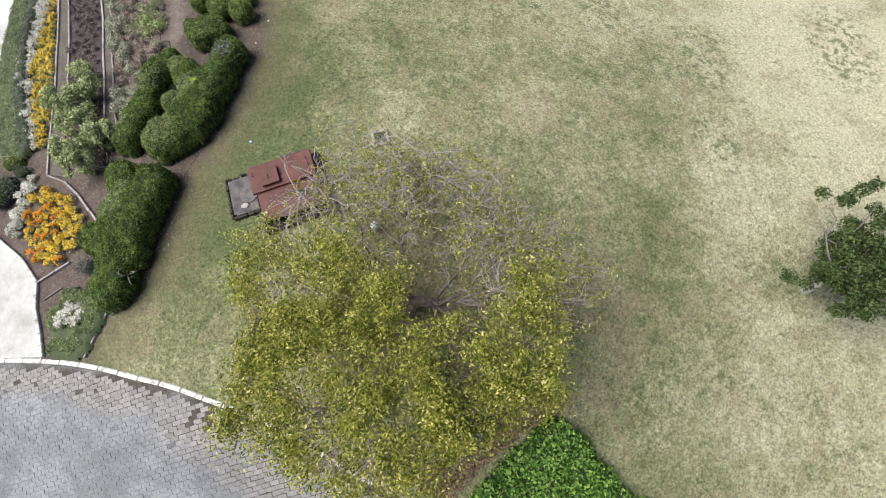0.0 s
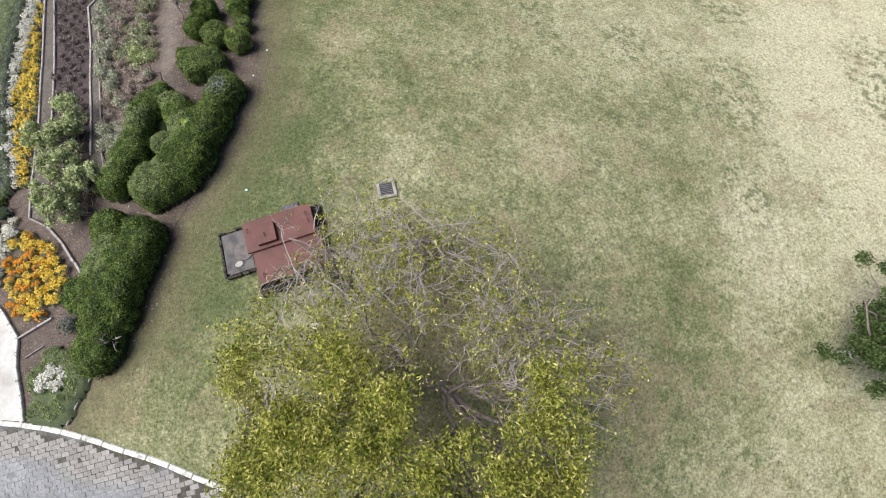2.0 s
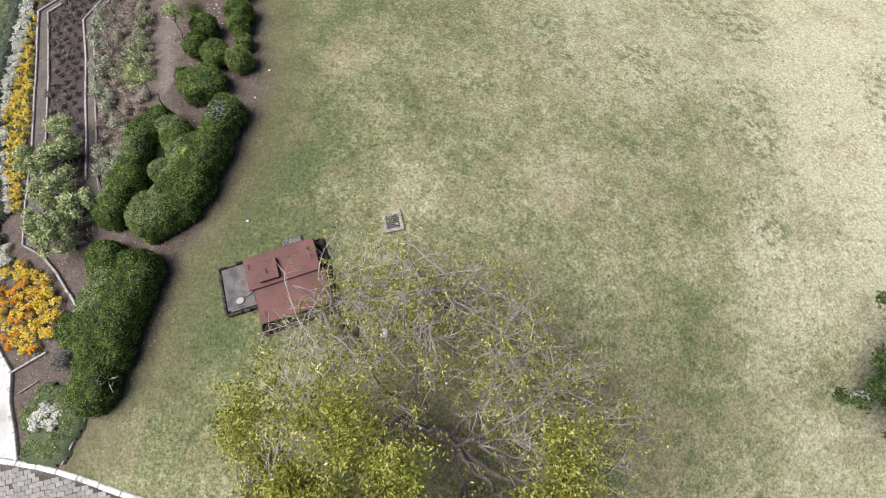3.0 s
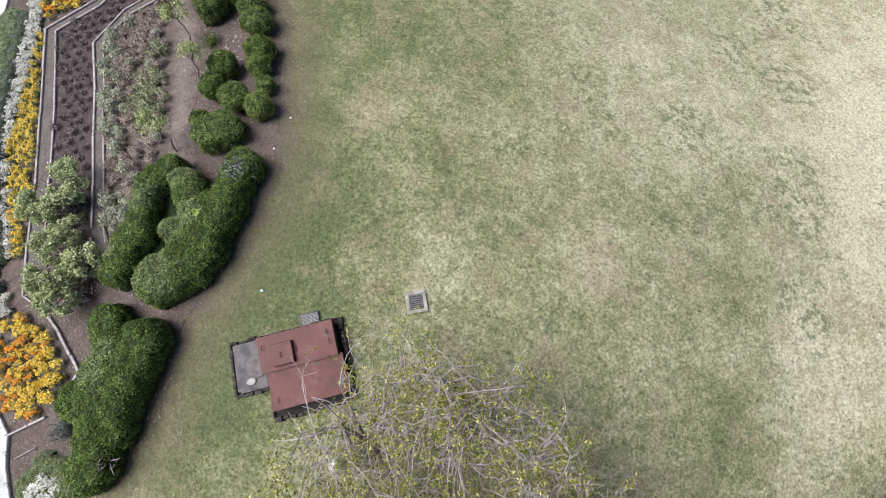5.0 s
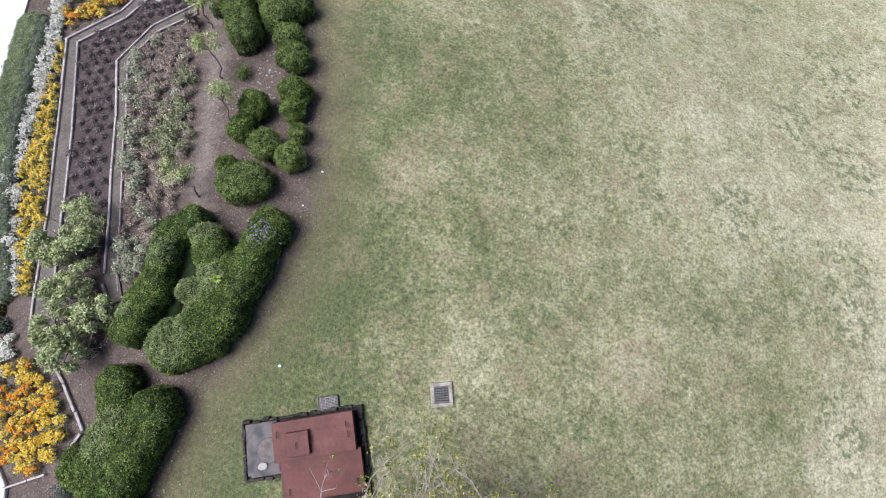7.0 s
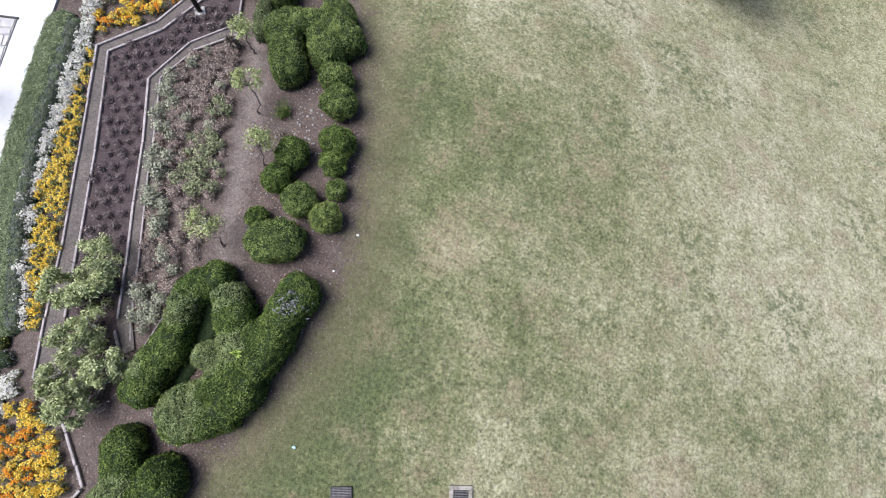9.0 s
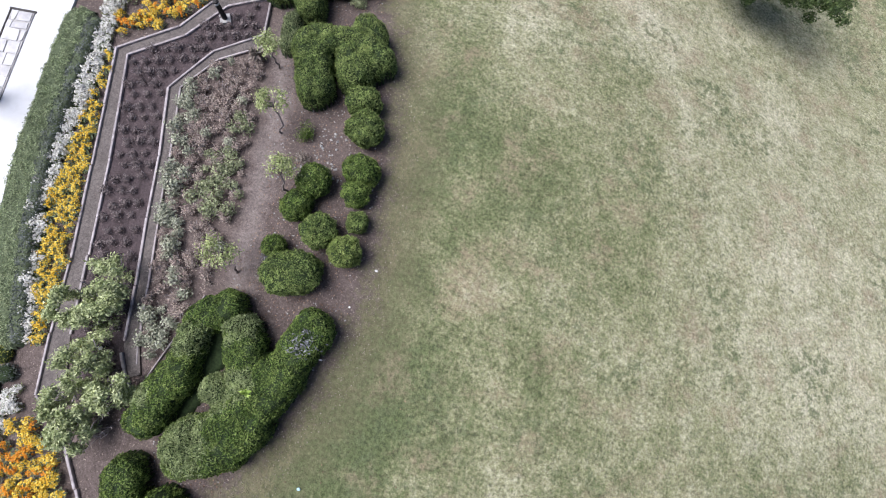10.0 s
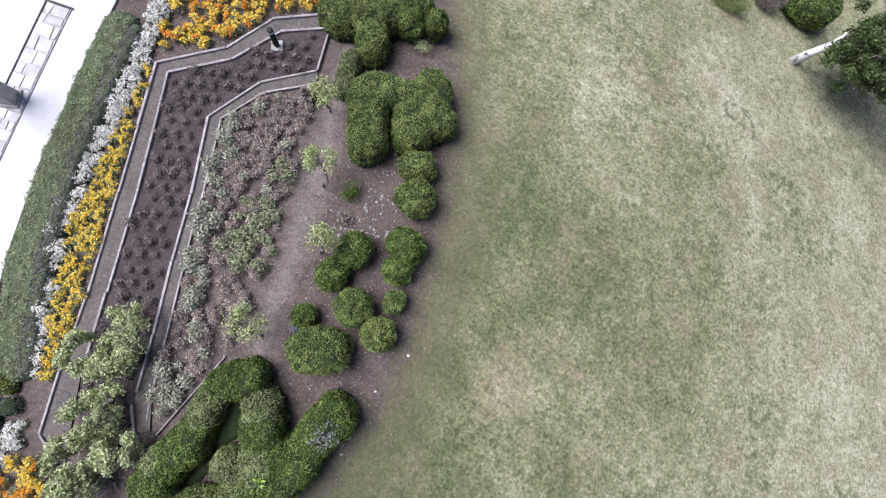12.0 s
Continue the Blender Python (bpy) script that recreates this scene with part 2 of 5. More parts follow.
# straw-coloured patches, and fresh green ones: x, y, radius
STRAW = ((-3.45, 7.5, 0.7), (-1.8, 7.5, 0.9), (-4.1, 11.7, 0.8), (2.05, 8.3, 1.2), (7.3, 7.4, 1.0), (5.2, 6.6, 0.9), (7.6, 0.2, 1.7), (8.1, 5.7, 1.3), (-5.5, 12.2, 0.7), (-4.7, 10.4, 0.7),
         (-4.9, 13.8, 0.7), (-0.1, 17.6, 1.6), (-5.2, 18.8, 1.5), (-2.1, 20.8, 1.7), (2.7, 19.8, 1.5), (-5.6, 3.3, 0.6))
LUSH = ((-6.0, 7.4, 1.1), (3.7, 10.1, 1.0), (-1.1, 10.0, 0.8), (6.1, 8.4, 1.1), (5.3, 5.2, 1.1), (-4.4, 6.7, 0.9), (6.1, 11.1, 1.3), (5.7, 3.9, 1.3), (6.7, 2.3, 1.0), (6.6, -1.0, 1.0),
        (-2.0, 10.7, 1.0), (8.9, 4.4, 1.2), (-2.9, 14.9, 1.2), (-5.2, 15.1, 1.0), (-1.3, 13.6, 1.5), (-2.3, 18.3, 1.3), (-5.7, 5.6, 1.0))
# stands of coarse dark grass: x, y, half-widths
COARSE = ((8.5, 15.5, 1.4, 1.5), (6.9, 16.5, 1.2, 1.2), (8.0, 11.3, 1.1, 2.0), (7.6, 8.0, 1.0, 1.6), (8.6, 18.6, 1.7, 1.7), (-4.0, 7.0, 0.9, 0.8), (0.5, 19.3, 1.0, 0.8), (1.6, 18.6, 1.4, 1.0), (-4.5, 19.9, 1.3, 0.8),
          (-2.3, 19.1, 1.0, 0.8), (-1.4, 20.5, 1.0, 0.7), (-5.8, 20.5, 1.0, 0.8), (13.0, 12.5, 1.5, 2.5), (-5.4, 5.0, 1.2, 1.8), (4.6, 12.9, 1.0, 1.3))
# brown, thatchy turf: x, y, radius
THATCH = ((3.5, 2.6, 2.0), (1.2, 1.6, 2.0), (-0.7, 2.9, 3.4), (-7.8, 1.9, 0.9), (2.0, 8.2, 1.2), (-4.0, 11.6, 1.0))
# the ragged edge of the bed, and the middle of the worn path in it: y, x
BED_EDGE = ((0.9, -9.1), (2.2, -8.45), (2.7, -7.85), (3.7, -7.35), (4.8, -7.1), (5.9, -6.92), (7.0, -6.45), (8.1, -6.12), (9.6, -5.88), (10.3, -5.8), (11.4, -6.0), (12.5, -6.32), (13.8, -6.65), (15.2, -7.25), (16.8, -7.95), (18.4, -9.1), (22.0, -11.0))
WORN_LINE = ((9.4, -8.3), (10.5, -8.65), (11.5, -8.95), (12.4, -9.25), (13.7, -9.55), (14.5, -9.85), (16.0, -10.35), (17.5, -10.75))


def earth(n, dark, light, pale=None):
    base = n.ramp(n.noise(2.2, 6.0, rough_=0.7), (0.3, dark), (0.7, light))
    crumbs = n.ramp(n.cells(42.0), (0.0, 0.6), (0.5, 1.15))
    out = n.mix(1.0, base, crumbs, "MULTIPLY")
    out = n.mix(1.0, out, n.ramp(n.noise(19.0, 5.0, rough_=0.75), (0.35, 0.68), (0.65, 1.35)), "MULTIPLY")
    if pale:
        out = n.mix(n.ramp(n.noise(27.0, 3.0), (0.61, 0.0), (0.7, 1.0)), out, pale)
    return out


def bed_soil(n):
    """Brown bed soil with a paler, trodden path winding through it."""
    soil = earth(n, (0.07, 0.054, 0.049), (0.128, 0.102, 0.091), (0.33, 0.275, 0.23))
    worn = earth(n, (0.13, 0.108, 0.098), (0.205, 0.172, 0.156))
    x, y = n.axes()
    off = n.maths("ABSOLUTE", n.maths("SUBTRACT", x, n.along(y, WORN_LINE), False))
    on = n.maths("ADD", n.maths("SUBTRACT", 0.75, n.maths("MULTIPLY", off, 1.3), False), n.maths("MULTIPLY", n.maths("SUBTRACT", n.noise(2.6, 5.0, rough_=0.7), 0.5, False), 1.3), False)
    span = n.ramp(n.maths("DIVIDE", y, 24.0), (0.37, 0.0), (0.42, 1.0), (0.72, 1.0), (0.76, 0.0))
    return n.mix(n.mix(1.0, n.ramp(on, (0.2, 0.0), (0.65, 1.0)), span, "MULTIPLY"), soil, worn)


def turf(n):
    """Patchy mown grass."""
    dry = None
    for scale, detail, weight in ((0.33, 3.0, 0.26), (1.35, 7.0, 0.6), (4.6, 8.0, 0.85), (16.0, 6.0, 1.1)):
        term = n.maths("MULTIPLY", n.maths("SUBTRACT", n.noise(scale, detail, rough_=0.66), 0.5, False), weight)
        dry = n.maths("ADD", term, 0.45) if dry is None else n.maths("ADD", dry, term, False)
    dry = n.maths("ADD", dry, n.maths("MULTIPLY", n.maths("SUBTRACT", n.streaks(2.2, 29, 7.0), 0.5, False), 0.3), False)
    for x, y, rx, ry, w in TURF:
        dry = n.maths("ADD", dry, n.maths("MULTIPLY", n.spot(x, y, rx, ry), w), False)
    for places, w in ((STRAW, 0.22), (LUSH, -0.18)):
        here = None
        for x, y, r in places:
            one = n.spot(x, y, r * 1.25, r * 1.25)
            here = one if here is None else n.maths("MAXIMUM", here, one)
        here = n.maths("MULTIPLY", here, n.ramp(n.noise(1.9, 6.0, rough_=0.7), (0.36, 0.25), (0.6, 1.5)))
        dry = n.maths("ADD", dry, n.maths("MULTIPLY", here, w), False)
    colour = n.ramp(dry, (0.08, (0.108, 0.131, 0.059)), (0.32, (0.185, 0.197, 0.1)), (0.5, (0.271, 0.271, 0.157)), (0.67, (0.364, 0.356, 0.229)), (0.95, (0.5, 0.472, 0.34)))
    # clumps of coarser, darker grass with ragged edges
    zone = n.ramp(n.noise(0.42, 4.0, rough_=0.6), (0.44, 0.1), (0.6, 0.9))
    clump = n.ramp(n.noise(3.9, 7.0, rough_=0.7), (0.5, 0.0), (0.57, 0.75))
    zone = n.mix(1.0, zone, n.ramp(dry, (0.58, 1.0), (0.82, 0.12)), "MULTIPLY")
    for x, y, rx, ry in COARSE:
        zone = n.maths("MAXIMUM", zone, n.maths("MINIMUM", n.maths("MULTIPLY", n.spot(x, y, rx, ry), 2.5), 1.0))
    colour = n.mix(n.mix(1.0, clump, zone, "MULTIPLY"), colour, (0.112, 0.135, 0.068))
    fine = n.ramp(n.noise(9.0, 5.0, rough_=0.72), (0.57, 0.0), (0.62, 0.72))
    colour = n.mix(n.mix(1.0, fine, n.ramp(n.noise(0.7, 3.0), (0.42, 0.25), (0.58, 1.0)), "MULTIPLY"), colour, (0.105, 0.116, 0.065))
    brown = None
    for x, y, r in THATCH:
        one = n.spot(x, y, r, r)
        brown = one if brown is None else n.maths("MAXIMUM", brown, one)
    dead = n.mix(1.0, n.ramp(n.maths("ADD", n.noise(0.9, 5.0, rough_=0.68), n.maths("MULTIPLY", brown, 0.28)), (0.52, 0.0), (0.64, 0.7)), n.ramp(n.noise(6.5, 5.0, rough_=0.7), (0.4, 0.2), (0.6, 1.0)), "MULTIPLY")
    colour = n.mix(dead, colour, (0.285, 0.23, 0.155))
    grain = n.ramp(n.noise(14.0, 6.0, rough_=0.78), (0.36, 0.46), (0.5, 0.92), (0.64, 1.3))
    return n.mix(1.0, colour, grain, "MULTIPLY")


def ground_cover(n):
    """Turf that thins out, ragged, into the bare soil of the bed."""
    x, y = n.axes()
    far = n.maths("SUBTRACT", n.along(y, BED_EDGE), x, False)
    ragged = n.maths("ADD", n.maths("MULTIPLY", n.maths("SUBTRACT", n.noise(2.3, 7.0, rough_=0.72), 0.5, False), 1.9), n.maths("MULTIPLY", n.maths("SUBTRACT", n.noise(13.0, 5.0, rough_=0.7), 0.5, False), 1.5), False)
    far = n.maths("ADD", far, ragged, False)
    worn = n.mix(n.ramp(n.maths("ADD", n.maths("MULTIPLY", far, 0.34), 0.66), (0.14, 0.0), (0.36, 0.4), (0.6, 0.85)), turf(n), n.ramp(n.noise(11.0, 6.0, rough_=0.7), (0.35, (0.088, 0.086, 0.047)), (0.65, (0.17, 0.152, 0.092))))
    bare = n.ramp(n.maths("ADD", n.maths("MULTIPLY", far, 0.5), 0.5), (0.36, 0.0), (0.66, 1.0))
    bare = n.mix(1.0, bare, n.ramp(n.maths("ADD", n.maths("DIVIDE", x, 40.0), 0.5), (0.0, 0.0), (0.02, 1.0)), "MULTIPLY")
    bare = n.mix(1.0, bare, n.ramp(n.maths("DIVIDE", y, 24.0), (0.03, 0.0), (0.04, 1.0), (0.94, 1.0), (0.97, 0.0)), "MULTIPLY")
    return n.mix(bare, worn, bed_soil(n))


LAWN = material("lawn_and_bed_soil", ground_cover, 0.95, lambda n: (n.noise(30.0, 5.0, rough_=0.75), 0.8, 0.035), specular=0.1)
BLADE = material("grass_blades", lambda n: n.mix(1.0, turf(n), n.ramp(n.island(), (0.0, 0.85), (1.0, 1.6)), "MULTIPLY"), 0.8, specular=0.15, thin=0.2)


def crumble(n):
    return n.noise(38.0, 5.0, rough_=0.75), 0.8, 0.04



ROSE_SOIL = material("dark_bed_soil", lambda n: earth(n, (0.05, 0.039, 0.04), (0.095, 0.074, 0.075)), 0.95, crumble, specular=0.1)
TRODDEN = material("trodden_earth", lambda n: earth(n, (0.08, 0.07, 0.065), (0.13, 0.114, 0.104)), 0.95, lambda n: (n.noise(25.0, 4.0), 0.4, 0.02), specular=0.1)

CONCRETE = material("pale_concrete", lambda n: n.mix(n.ramp(n.noise(0.9, 6.0, rough_=0.7), (0.35, 0.0), (0.7, 0.5)), (0.60, 0.61, 0.62), (0.40, 0.385, 0.37)), 0.85, lambda n: (n.noise(60.0, 4.0), 0.2, 0.01))
APRON_CONCRETE = material("stained_pale_concrete", lambda n: n.mix(n.ramp(n.noise(1.6, 7.0, rough_=0.72), (0.4, 0.0), (0.68, 0.85)), (0.50, 0.50, 0.50), (0.30, 0.28, 0.265)), 0.85, lambda n: (n.noise(50.0, 5.0), 0.3, 0.01))
KERB_PAINT = material("whitewashed_kerb", lambda n: n.mix(n.ramp(n.noise(5.0, 6.0, rough_=0.75), (0.5, 0.0), (0.68, 1.0)), (0.64, 0.63, 0.61), (0.20, 0.185, 0.17)), 0.85, lambda n: (n.noise(30.0, 4.0), 0.4, 0.02))
GREY_STONE = material("grey_cast_stone", lambda n: n.ramp(n.noise(6.0, 6.0), (0.3, (0.27, 0.26, 0.25)), (0.7, (0.42, 0.41, 0.39))), 0.85, lambda n: (n.noise(40.0, 4.0), 0.3, 0.01))
DRAIN_STONE = material("dirty_cast_stone", lambda n: n.mix(n.ramp(n.noise(7.0, 6.0, rough_=0.75), (0.42, 0.0), (0.62, 0.85)), (0.36, 0.335, 0.3), (0.15, 0.14, 0.11)), 0.9, lambda n: (n.noise(40.0, 4.0), 0.4, 0.015))
SLAB = material("pale_flagstone", lambda n: n.mix(1.0, n.ramp(n.each(), (0.0, (0.44, 0.43, 0.43)), (1.0, (0.6, 0.59, 0.59))), n.ramp(n.noise(5.0, 6.0), (0.3, 0.75), (0.7, 1.1)), "MULTIPLY"), 0.85, lambda n: (n.noise(22.0, 5.0), 0.4, 0.02))


GUTTER = ((-5.48, 0.02, 1.9, 1.2), (-3.79, -0.81, 1.9, 1.3), (-7.77, 0.61, 2.4, 0.7), (-1.99, -1.53, 1.9, 1.5), (-10.13, 0.82, 2.5, 0.5))


def gutter(n):
    """1 along the foot of the kerb, where dirt has gathered, fading out in ragged patches."""
    g = None
    for x, y, rx, ry in GUTTER:
        s = n.spot(x, y, rx, ry)
        g = s if g is None else n.maths("MAXIMUM", g, s)
    return n.ramp(n.maths("ADD", g, n.maths("MULTIPLY", n.maths("SUBTRACT", n.noise(2.5, 5.0), 0.5, False), 0.6), False), (0.08, 0.0), (0.55, 1.0))


def paver(n):
    one = n.ramp(n.mix(0.5, n.each(), n.island()), (0.15, (0.145, 0.148, 0.162)), (0.85, (0.19, 0.194, 0.209)))
    one = n.mix(n.ramp(n.noise(0.55, 6.0, rough_=0.7), (0.44, 0.0), (0.6, 0.85)), one, (0.262, 0.268, 0.292))
    one = n.mix(n.ramp(n.noise(1.7, 6.0, rough_=0.7), (0.5, 0.0), (0.66, 0.7)), one, (0.13, 0.133, 0.147))
    one = n.mix(n.maths("MULTIPLY", gutter(n), 0.75), one, n.ramp(n.mix(0.5, n.each(), n.island()), (0.15, (0.155, 0.142, 0.135)), (0.85, (0.29, 0.272, 0.26))))
    return n.mix(1.0, one, n.ramp(n.noise(16.0, 5.0), (0.3, 0.78), (0.7, 1.2)), "MULTIPLY")


def joint(n):
    clean = n.ramp(n.noise(3.0, 5.0), (0.3, (0.17, 0.173, 0.187)), (0.7, (0.26, 0.263, 0.28)))
    return n.mix(gutter(n), clean, n.ramp(n.noise(9.0, 4.0), (0.3, (0.055, 0.05, 0.044)), (0.7, (0.115, 0.105, 0.092))))


PAVER = material("worn_paver", paver, 0.75, lambda n: (n.noise(50.0, 5.0), 0.4, 0.01))
JOINT = material("joint_dirt", joint, 0.95, crumble)
TIMBER = material("weathered_timber", lambda n: n.mix(1.0, n.ramp(n.noise(7.0, 6.0, stretch=(1, 1, 4)), (0.3, (0.22, 0.19, 0.187)), (0.7, (0.45, 0.41, 0.41))), n.ramp(n.each(), (0.0, 0.8), (1.0, 1.15)), "MULTIPLY"), 0.85, lambda n: (n.noise(40.0, 5.0), 0.4, 0.01))
RUST = material("red_oxide_steel", lambda n: n.mix(n.ramp(n.noise(7.0, 7.0, rough_=0.78), (0.5, 0.0), (0.7, 0.8)), n.ramp(n.noise(1.6, 6.0, rough_=0.7), (0.35, (0.072, 0.023, 0.021)), (0.55, (0.115, 0.037, 0.033)), (0.7, (0.14, 0.058, 0.054))), (0.052, 0.021, 0.018)), 0.6, lambda n: (n.noise(30.0, 4.0), 0.2, 0.01), specular=0.35)
DARK_IRON = material("dark_iron", lambda n: n.ramp(n.noise(12.0, 5.0), (0.3, (0.018, 0.017, 0.017)), (0.7, (0.05, 0.046, 0.044))), 0.6, metal=0.4)
GRATE = material("grey_grating_steel", lambda n: n.ramp(n.noise(14.0, 5.0), (0.3, (0.10, 0.095, 0.10)), (0.7, (0.19, 0.185, 0.19))), 0.5, metal=0.5)
# shade in the pit and drain shafts, painted as a near-black colour
PIT = material("shaded_black_pit", lambda n: n.ramp(n.noise(6.0, 4.0), (0.3, (0.012, 0.011, 0.010)), (0.7, (0.03, 0.028, 0.025))), 0.9)
RIM = material("dirty_crumbled_masonry", lambda n: n.ramp(n.noise(16.0, 6.0, rough_=0.75), (0.35, (0.018, 0.016, 0.015)), (0.55, (0.055, 0.047, 0.043)), (0.7, (0.12, 0.105, 0.09))), 0.95, lambda n: (n.noise(30.0, 5.0), 0.7, 0.03))
LID = material("worn_concrete_lid", lambda n: n.ramp(n.noise(9.0, 6.0, rough_=0.7), (0.35, (0.085, 0.075, 0.075)), (0.65, (0.17, 0.15, 0.148))), 0.8, lambda n: (n.noise(40.0, 4.0), 0.3, 0.01))
TANK = material("stained_concrete_slab", lambda n: n.mix(n.ramp(n.noise(4.5, 6.0), (0.4, 0.0), (0.65, 1.0)), (0.125, 0.113, 0.112), (0.058, 0.056, 0.063)), 0.7, lambda n: (n.noise(30.0, 4.0), 0.3, 0.01))
WHITE = material("white_plastic", lambda n: n.ramp(n.noise(9.0, 4.0), (0.3, (0.62, 0.61, 0.58)), (0.7, (0.8, 0.79, 0.76))), 0.45)
BLUE_WHITE = material("pale_blue_plastic", lambda n: n.ramp(n.noise(20.0, 3.0), (0.4, (0.16, 0.42, 0.55)), (0.6, (0.5, 0.66, 0.7))), 0.4)
BARK = material("grey_brown_bark", lambda n: n.ramp(n.noise(14.0, 6.0, rough_=0.7), (0.3, (0.1, 0.08, 0.072)), (0.7, (0.27, 0.232, 0.218))), 0.95, lambda n: (n.noise(30.0, 5.0), 0.7, 0.02))
TWIG = material("pale_twig_bark", lambda n: n.ramp(n.noise(9.0, 5.0), (0.3, (0.22, 0.19, 0.187)), (0.7, (0.45, 0.4, 0.392))), 0.9)
LIME_BARK = material("limewashed_bark", lambda n: n.mix(n.ramp(n.noise(8.0, 6.0, rough_=0.7), (0.55, 0.0), (0.63, 1.0)), (0.58, 0.57, 0.56), (0.12, 0.11, 0.11)), 0.9, lambda n: (n.noise(25.0, 5.0), 0.6, 0.02))


def foliage(name, *stops, thin=0.2, patchy=0.35, rough_=0.6, blend=0.5):
    """Leaves whose colour varies leaf by leaf and in larger patches."""
    def build(n):
        c = n.ramp(n.mix(blend, n.island(), n.ramp(n.noise(3.2, 5.0, rough_=0.65), (0.2, 0.0), (0.8, 1.0))), *stops)
        return n.mix(1.0, c, n.ramp(n.noise(5.0, 3.0), (0.3, 1 - patchy), (0.7, 1 + patchy)), "MULTIPLY")
    return material(name, build, rough_, thin=thin, specular=0.2)


BOX_LEAF = foliage("clipped_hedge_leaf", (0.25, (0.033, 0.062, 0.011)), (0.5, (0.105, 0.163, 0.034)), (0.75, (0.235, 0.3, 0.08)))
GREY_HEDGE = foliage("greyish_hedge_leaf", (0.25, (0.09, 0.115, 0.05)), (0.5, (0.165, 0.195, 0.09)), (0.75, (0.25, 0.285, 0.14)))
NEW_GROWTH = foliage("pale_new_growth", (0.25, (0.13, 0.17, 0.06)), (0.5, (0.225, 0.275, 0.115)), (0.75, (0.32, 0.37, 0.18)))
# near-black green: the shade between the leaves, put into the body's colour
BOX_SHADE_CORE = material("hedge_inside_shade", lambda n: n.ramp(n.noise(20.0, 4.0), (0.3, (0.01, 0.018, 0.006)), (0.7, (0.03, 0.05, 0.015))), 0.95)
LOW_CORE = material("low_planting_inside", lambda n: n.ramp(n.noise(24.0, 4.0), (0.3, (0.045, 0.058, 0.03)), (0.7, (0.10, 0.125, 0.065))), 0.95)
BUSH_LEAF = foliage("round_bush_leaf", (0.25, (0.05, 0.083, 0.02)), (0.5, (0.145, 0.2, 0.055)), (0.75, (0.28, 0.34, 0.11)))
BRIGHT_LEAF = foliage("bright_bush_leaf", (0.25, (0.09, 0.13, 0.03)), (0.5, (0.195, 0.255, 0.068)), (0.75, (0.31, 0.36, 0.12)))
PALE_LEAF = foliage("feathery_pale_leaf", (0.25, (0.15, 0.17, 0.085)), (0.5, (0.27, 0.3, 0.165)), (0.75, (0.42, 0.45, 0.275)))
SHRUB_LEAF = foliage("grey_green_shrub_leaf", (0.25, (0.19, 0.23, 0.095)), (0.5, (0.37, 0.42, 0.2)), (0.75, (0.58, 0.62, 0.36)))
CROWN_LEAF = foliage("light_young_leaf", (0.25, (0.16, 0.2, 0.065)), (0.5, (0.31, 0.36, 0.14)), (0.75, (0.48, 0.53, 0.27)))
AUTUMN_LEAF = foliage("yellowing_leaf", (0.2, (0.076, 0.105, 0.013)), (0.44, (0.208, 0.23, 0.036)), (0.64, (0.39, 0.39, 0.082)), (0.84, (0.76, 0.68, 0.31)), thin=0.35)
DARK_LEAF = foliage("glossy_dark_leaf", (0.25, (0.022, 0.04, 0.011)), (0.5, (0.055, 0.088, 0.026)), (0.78, (0.125, 0.165, 0.06)), rough_=0.5)
IVY_LEAF = foliage("groundcover_leaf", (0.25, (0.035, 0.09, 0.014)), (0.5, (0.11, 0.22, 0.036)), (0.75, (0.27, 0.42, 0.1)), rough_=0.4, blend=0.3)
GREY_LEAF = foliage("silvery_leaf", (0.2, (0.17, 0.185, 0.125)), (0.5, (0.315, 0.33, 0.235)), (0.8, (0.5, 0.505, 0.395)))
DEAD_LEAF = foliage("withered_leaf", (0.2, (0.12, 0.095, 0.08)), (0.5, (0.235, 0.2, 0.168)), (0.8, (0.39, 0.35, 0.29)))
WITHERED_LEAF = foliage("dry_bedding_leaf", (0.2, (0.17, 0.125, 0.11)), (0.5, (0.315, 0.255, 0.22)), (0.8, (0.5, 0.435, 0.365)))
LITTER = foliage("fallen_leaf", (0.2, (0.095, 0.055, 0.04)), (0.5, (0.2, 0.125, 0.085)), (0.8, (0.36, 0.25, 0.165)))
ROSE_LEAF = foliage("dark_rose_leaf", (0.2, (0.085, 0.066, 0.066)), (0.5, (0.16, 0.13, 0.127)), (0.8, (0.26, 0.22, 0.205)))
STRIP_LEAF = foliage("low_border_leaf", (0.2, (0.135, 0.175, 0.085)), (0.5, (0.235, 0.285, 0.15)), (0.8, (0.36, 0.41, 0.24)))
GROUND_LEAF = foliage("low_corner_leaf", (0.2, (0.10, 0.135, 0.045)), (0.5, (0.19, 0.235, 0.09)), (0.8, (0.29, 0.33, 0.15)))
SPRIG_LEAF = foliage("grey_violet_sprig", (0.2, (0.13, 0.13, 0.145)), (0.5, (0.24, 0.24, 0.265)), (0.8, (0.38, 0.38, 0.42)))
SPROUT_LEAF = foliage("yellow_green_shoot", (0.2, (0.2, 0.31, 0.05)), (0.5, (0.34, 0.47, 0.09)), (0.8, (0.48, 0.6, 0.17)))
LAVENDER = foliage("grey_lavender_leaf", (0.2, (0.07, 0.082, 0.068)), (0.5, (0.13, 0.148, 0.125)), (0.8, (0.22, 0.235, 0.225)))
ORANGE = foliage("orange_petal", (0.2, (0.55, 0.17, 0.012)), (0.5, (0.72, 0.30, 0.02)), (0.8, (0.82, 0.47, 0.05)), thin=0.15, patchy=0.2)
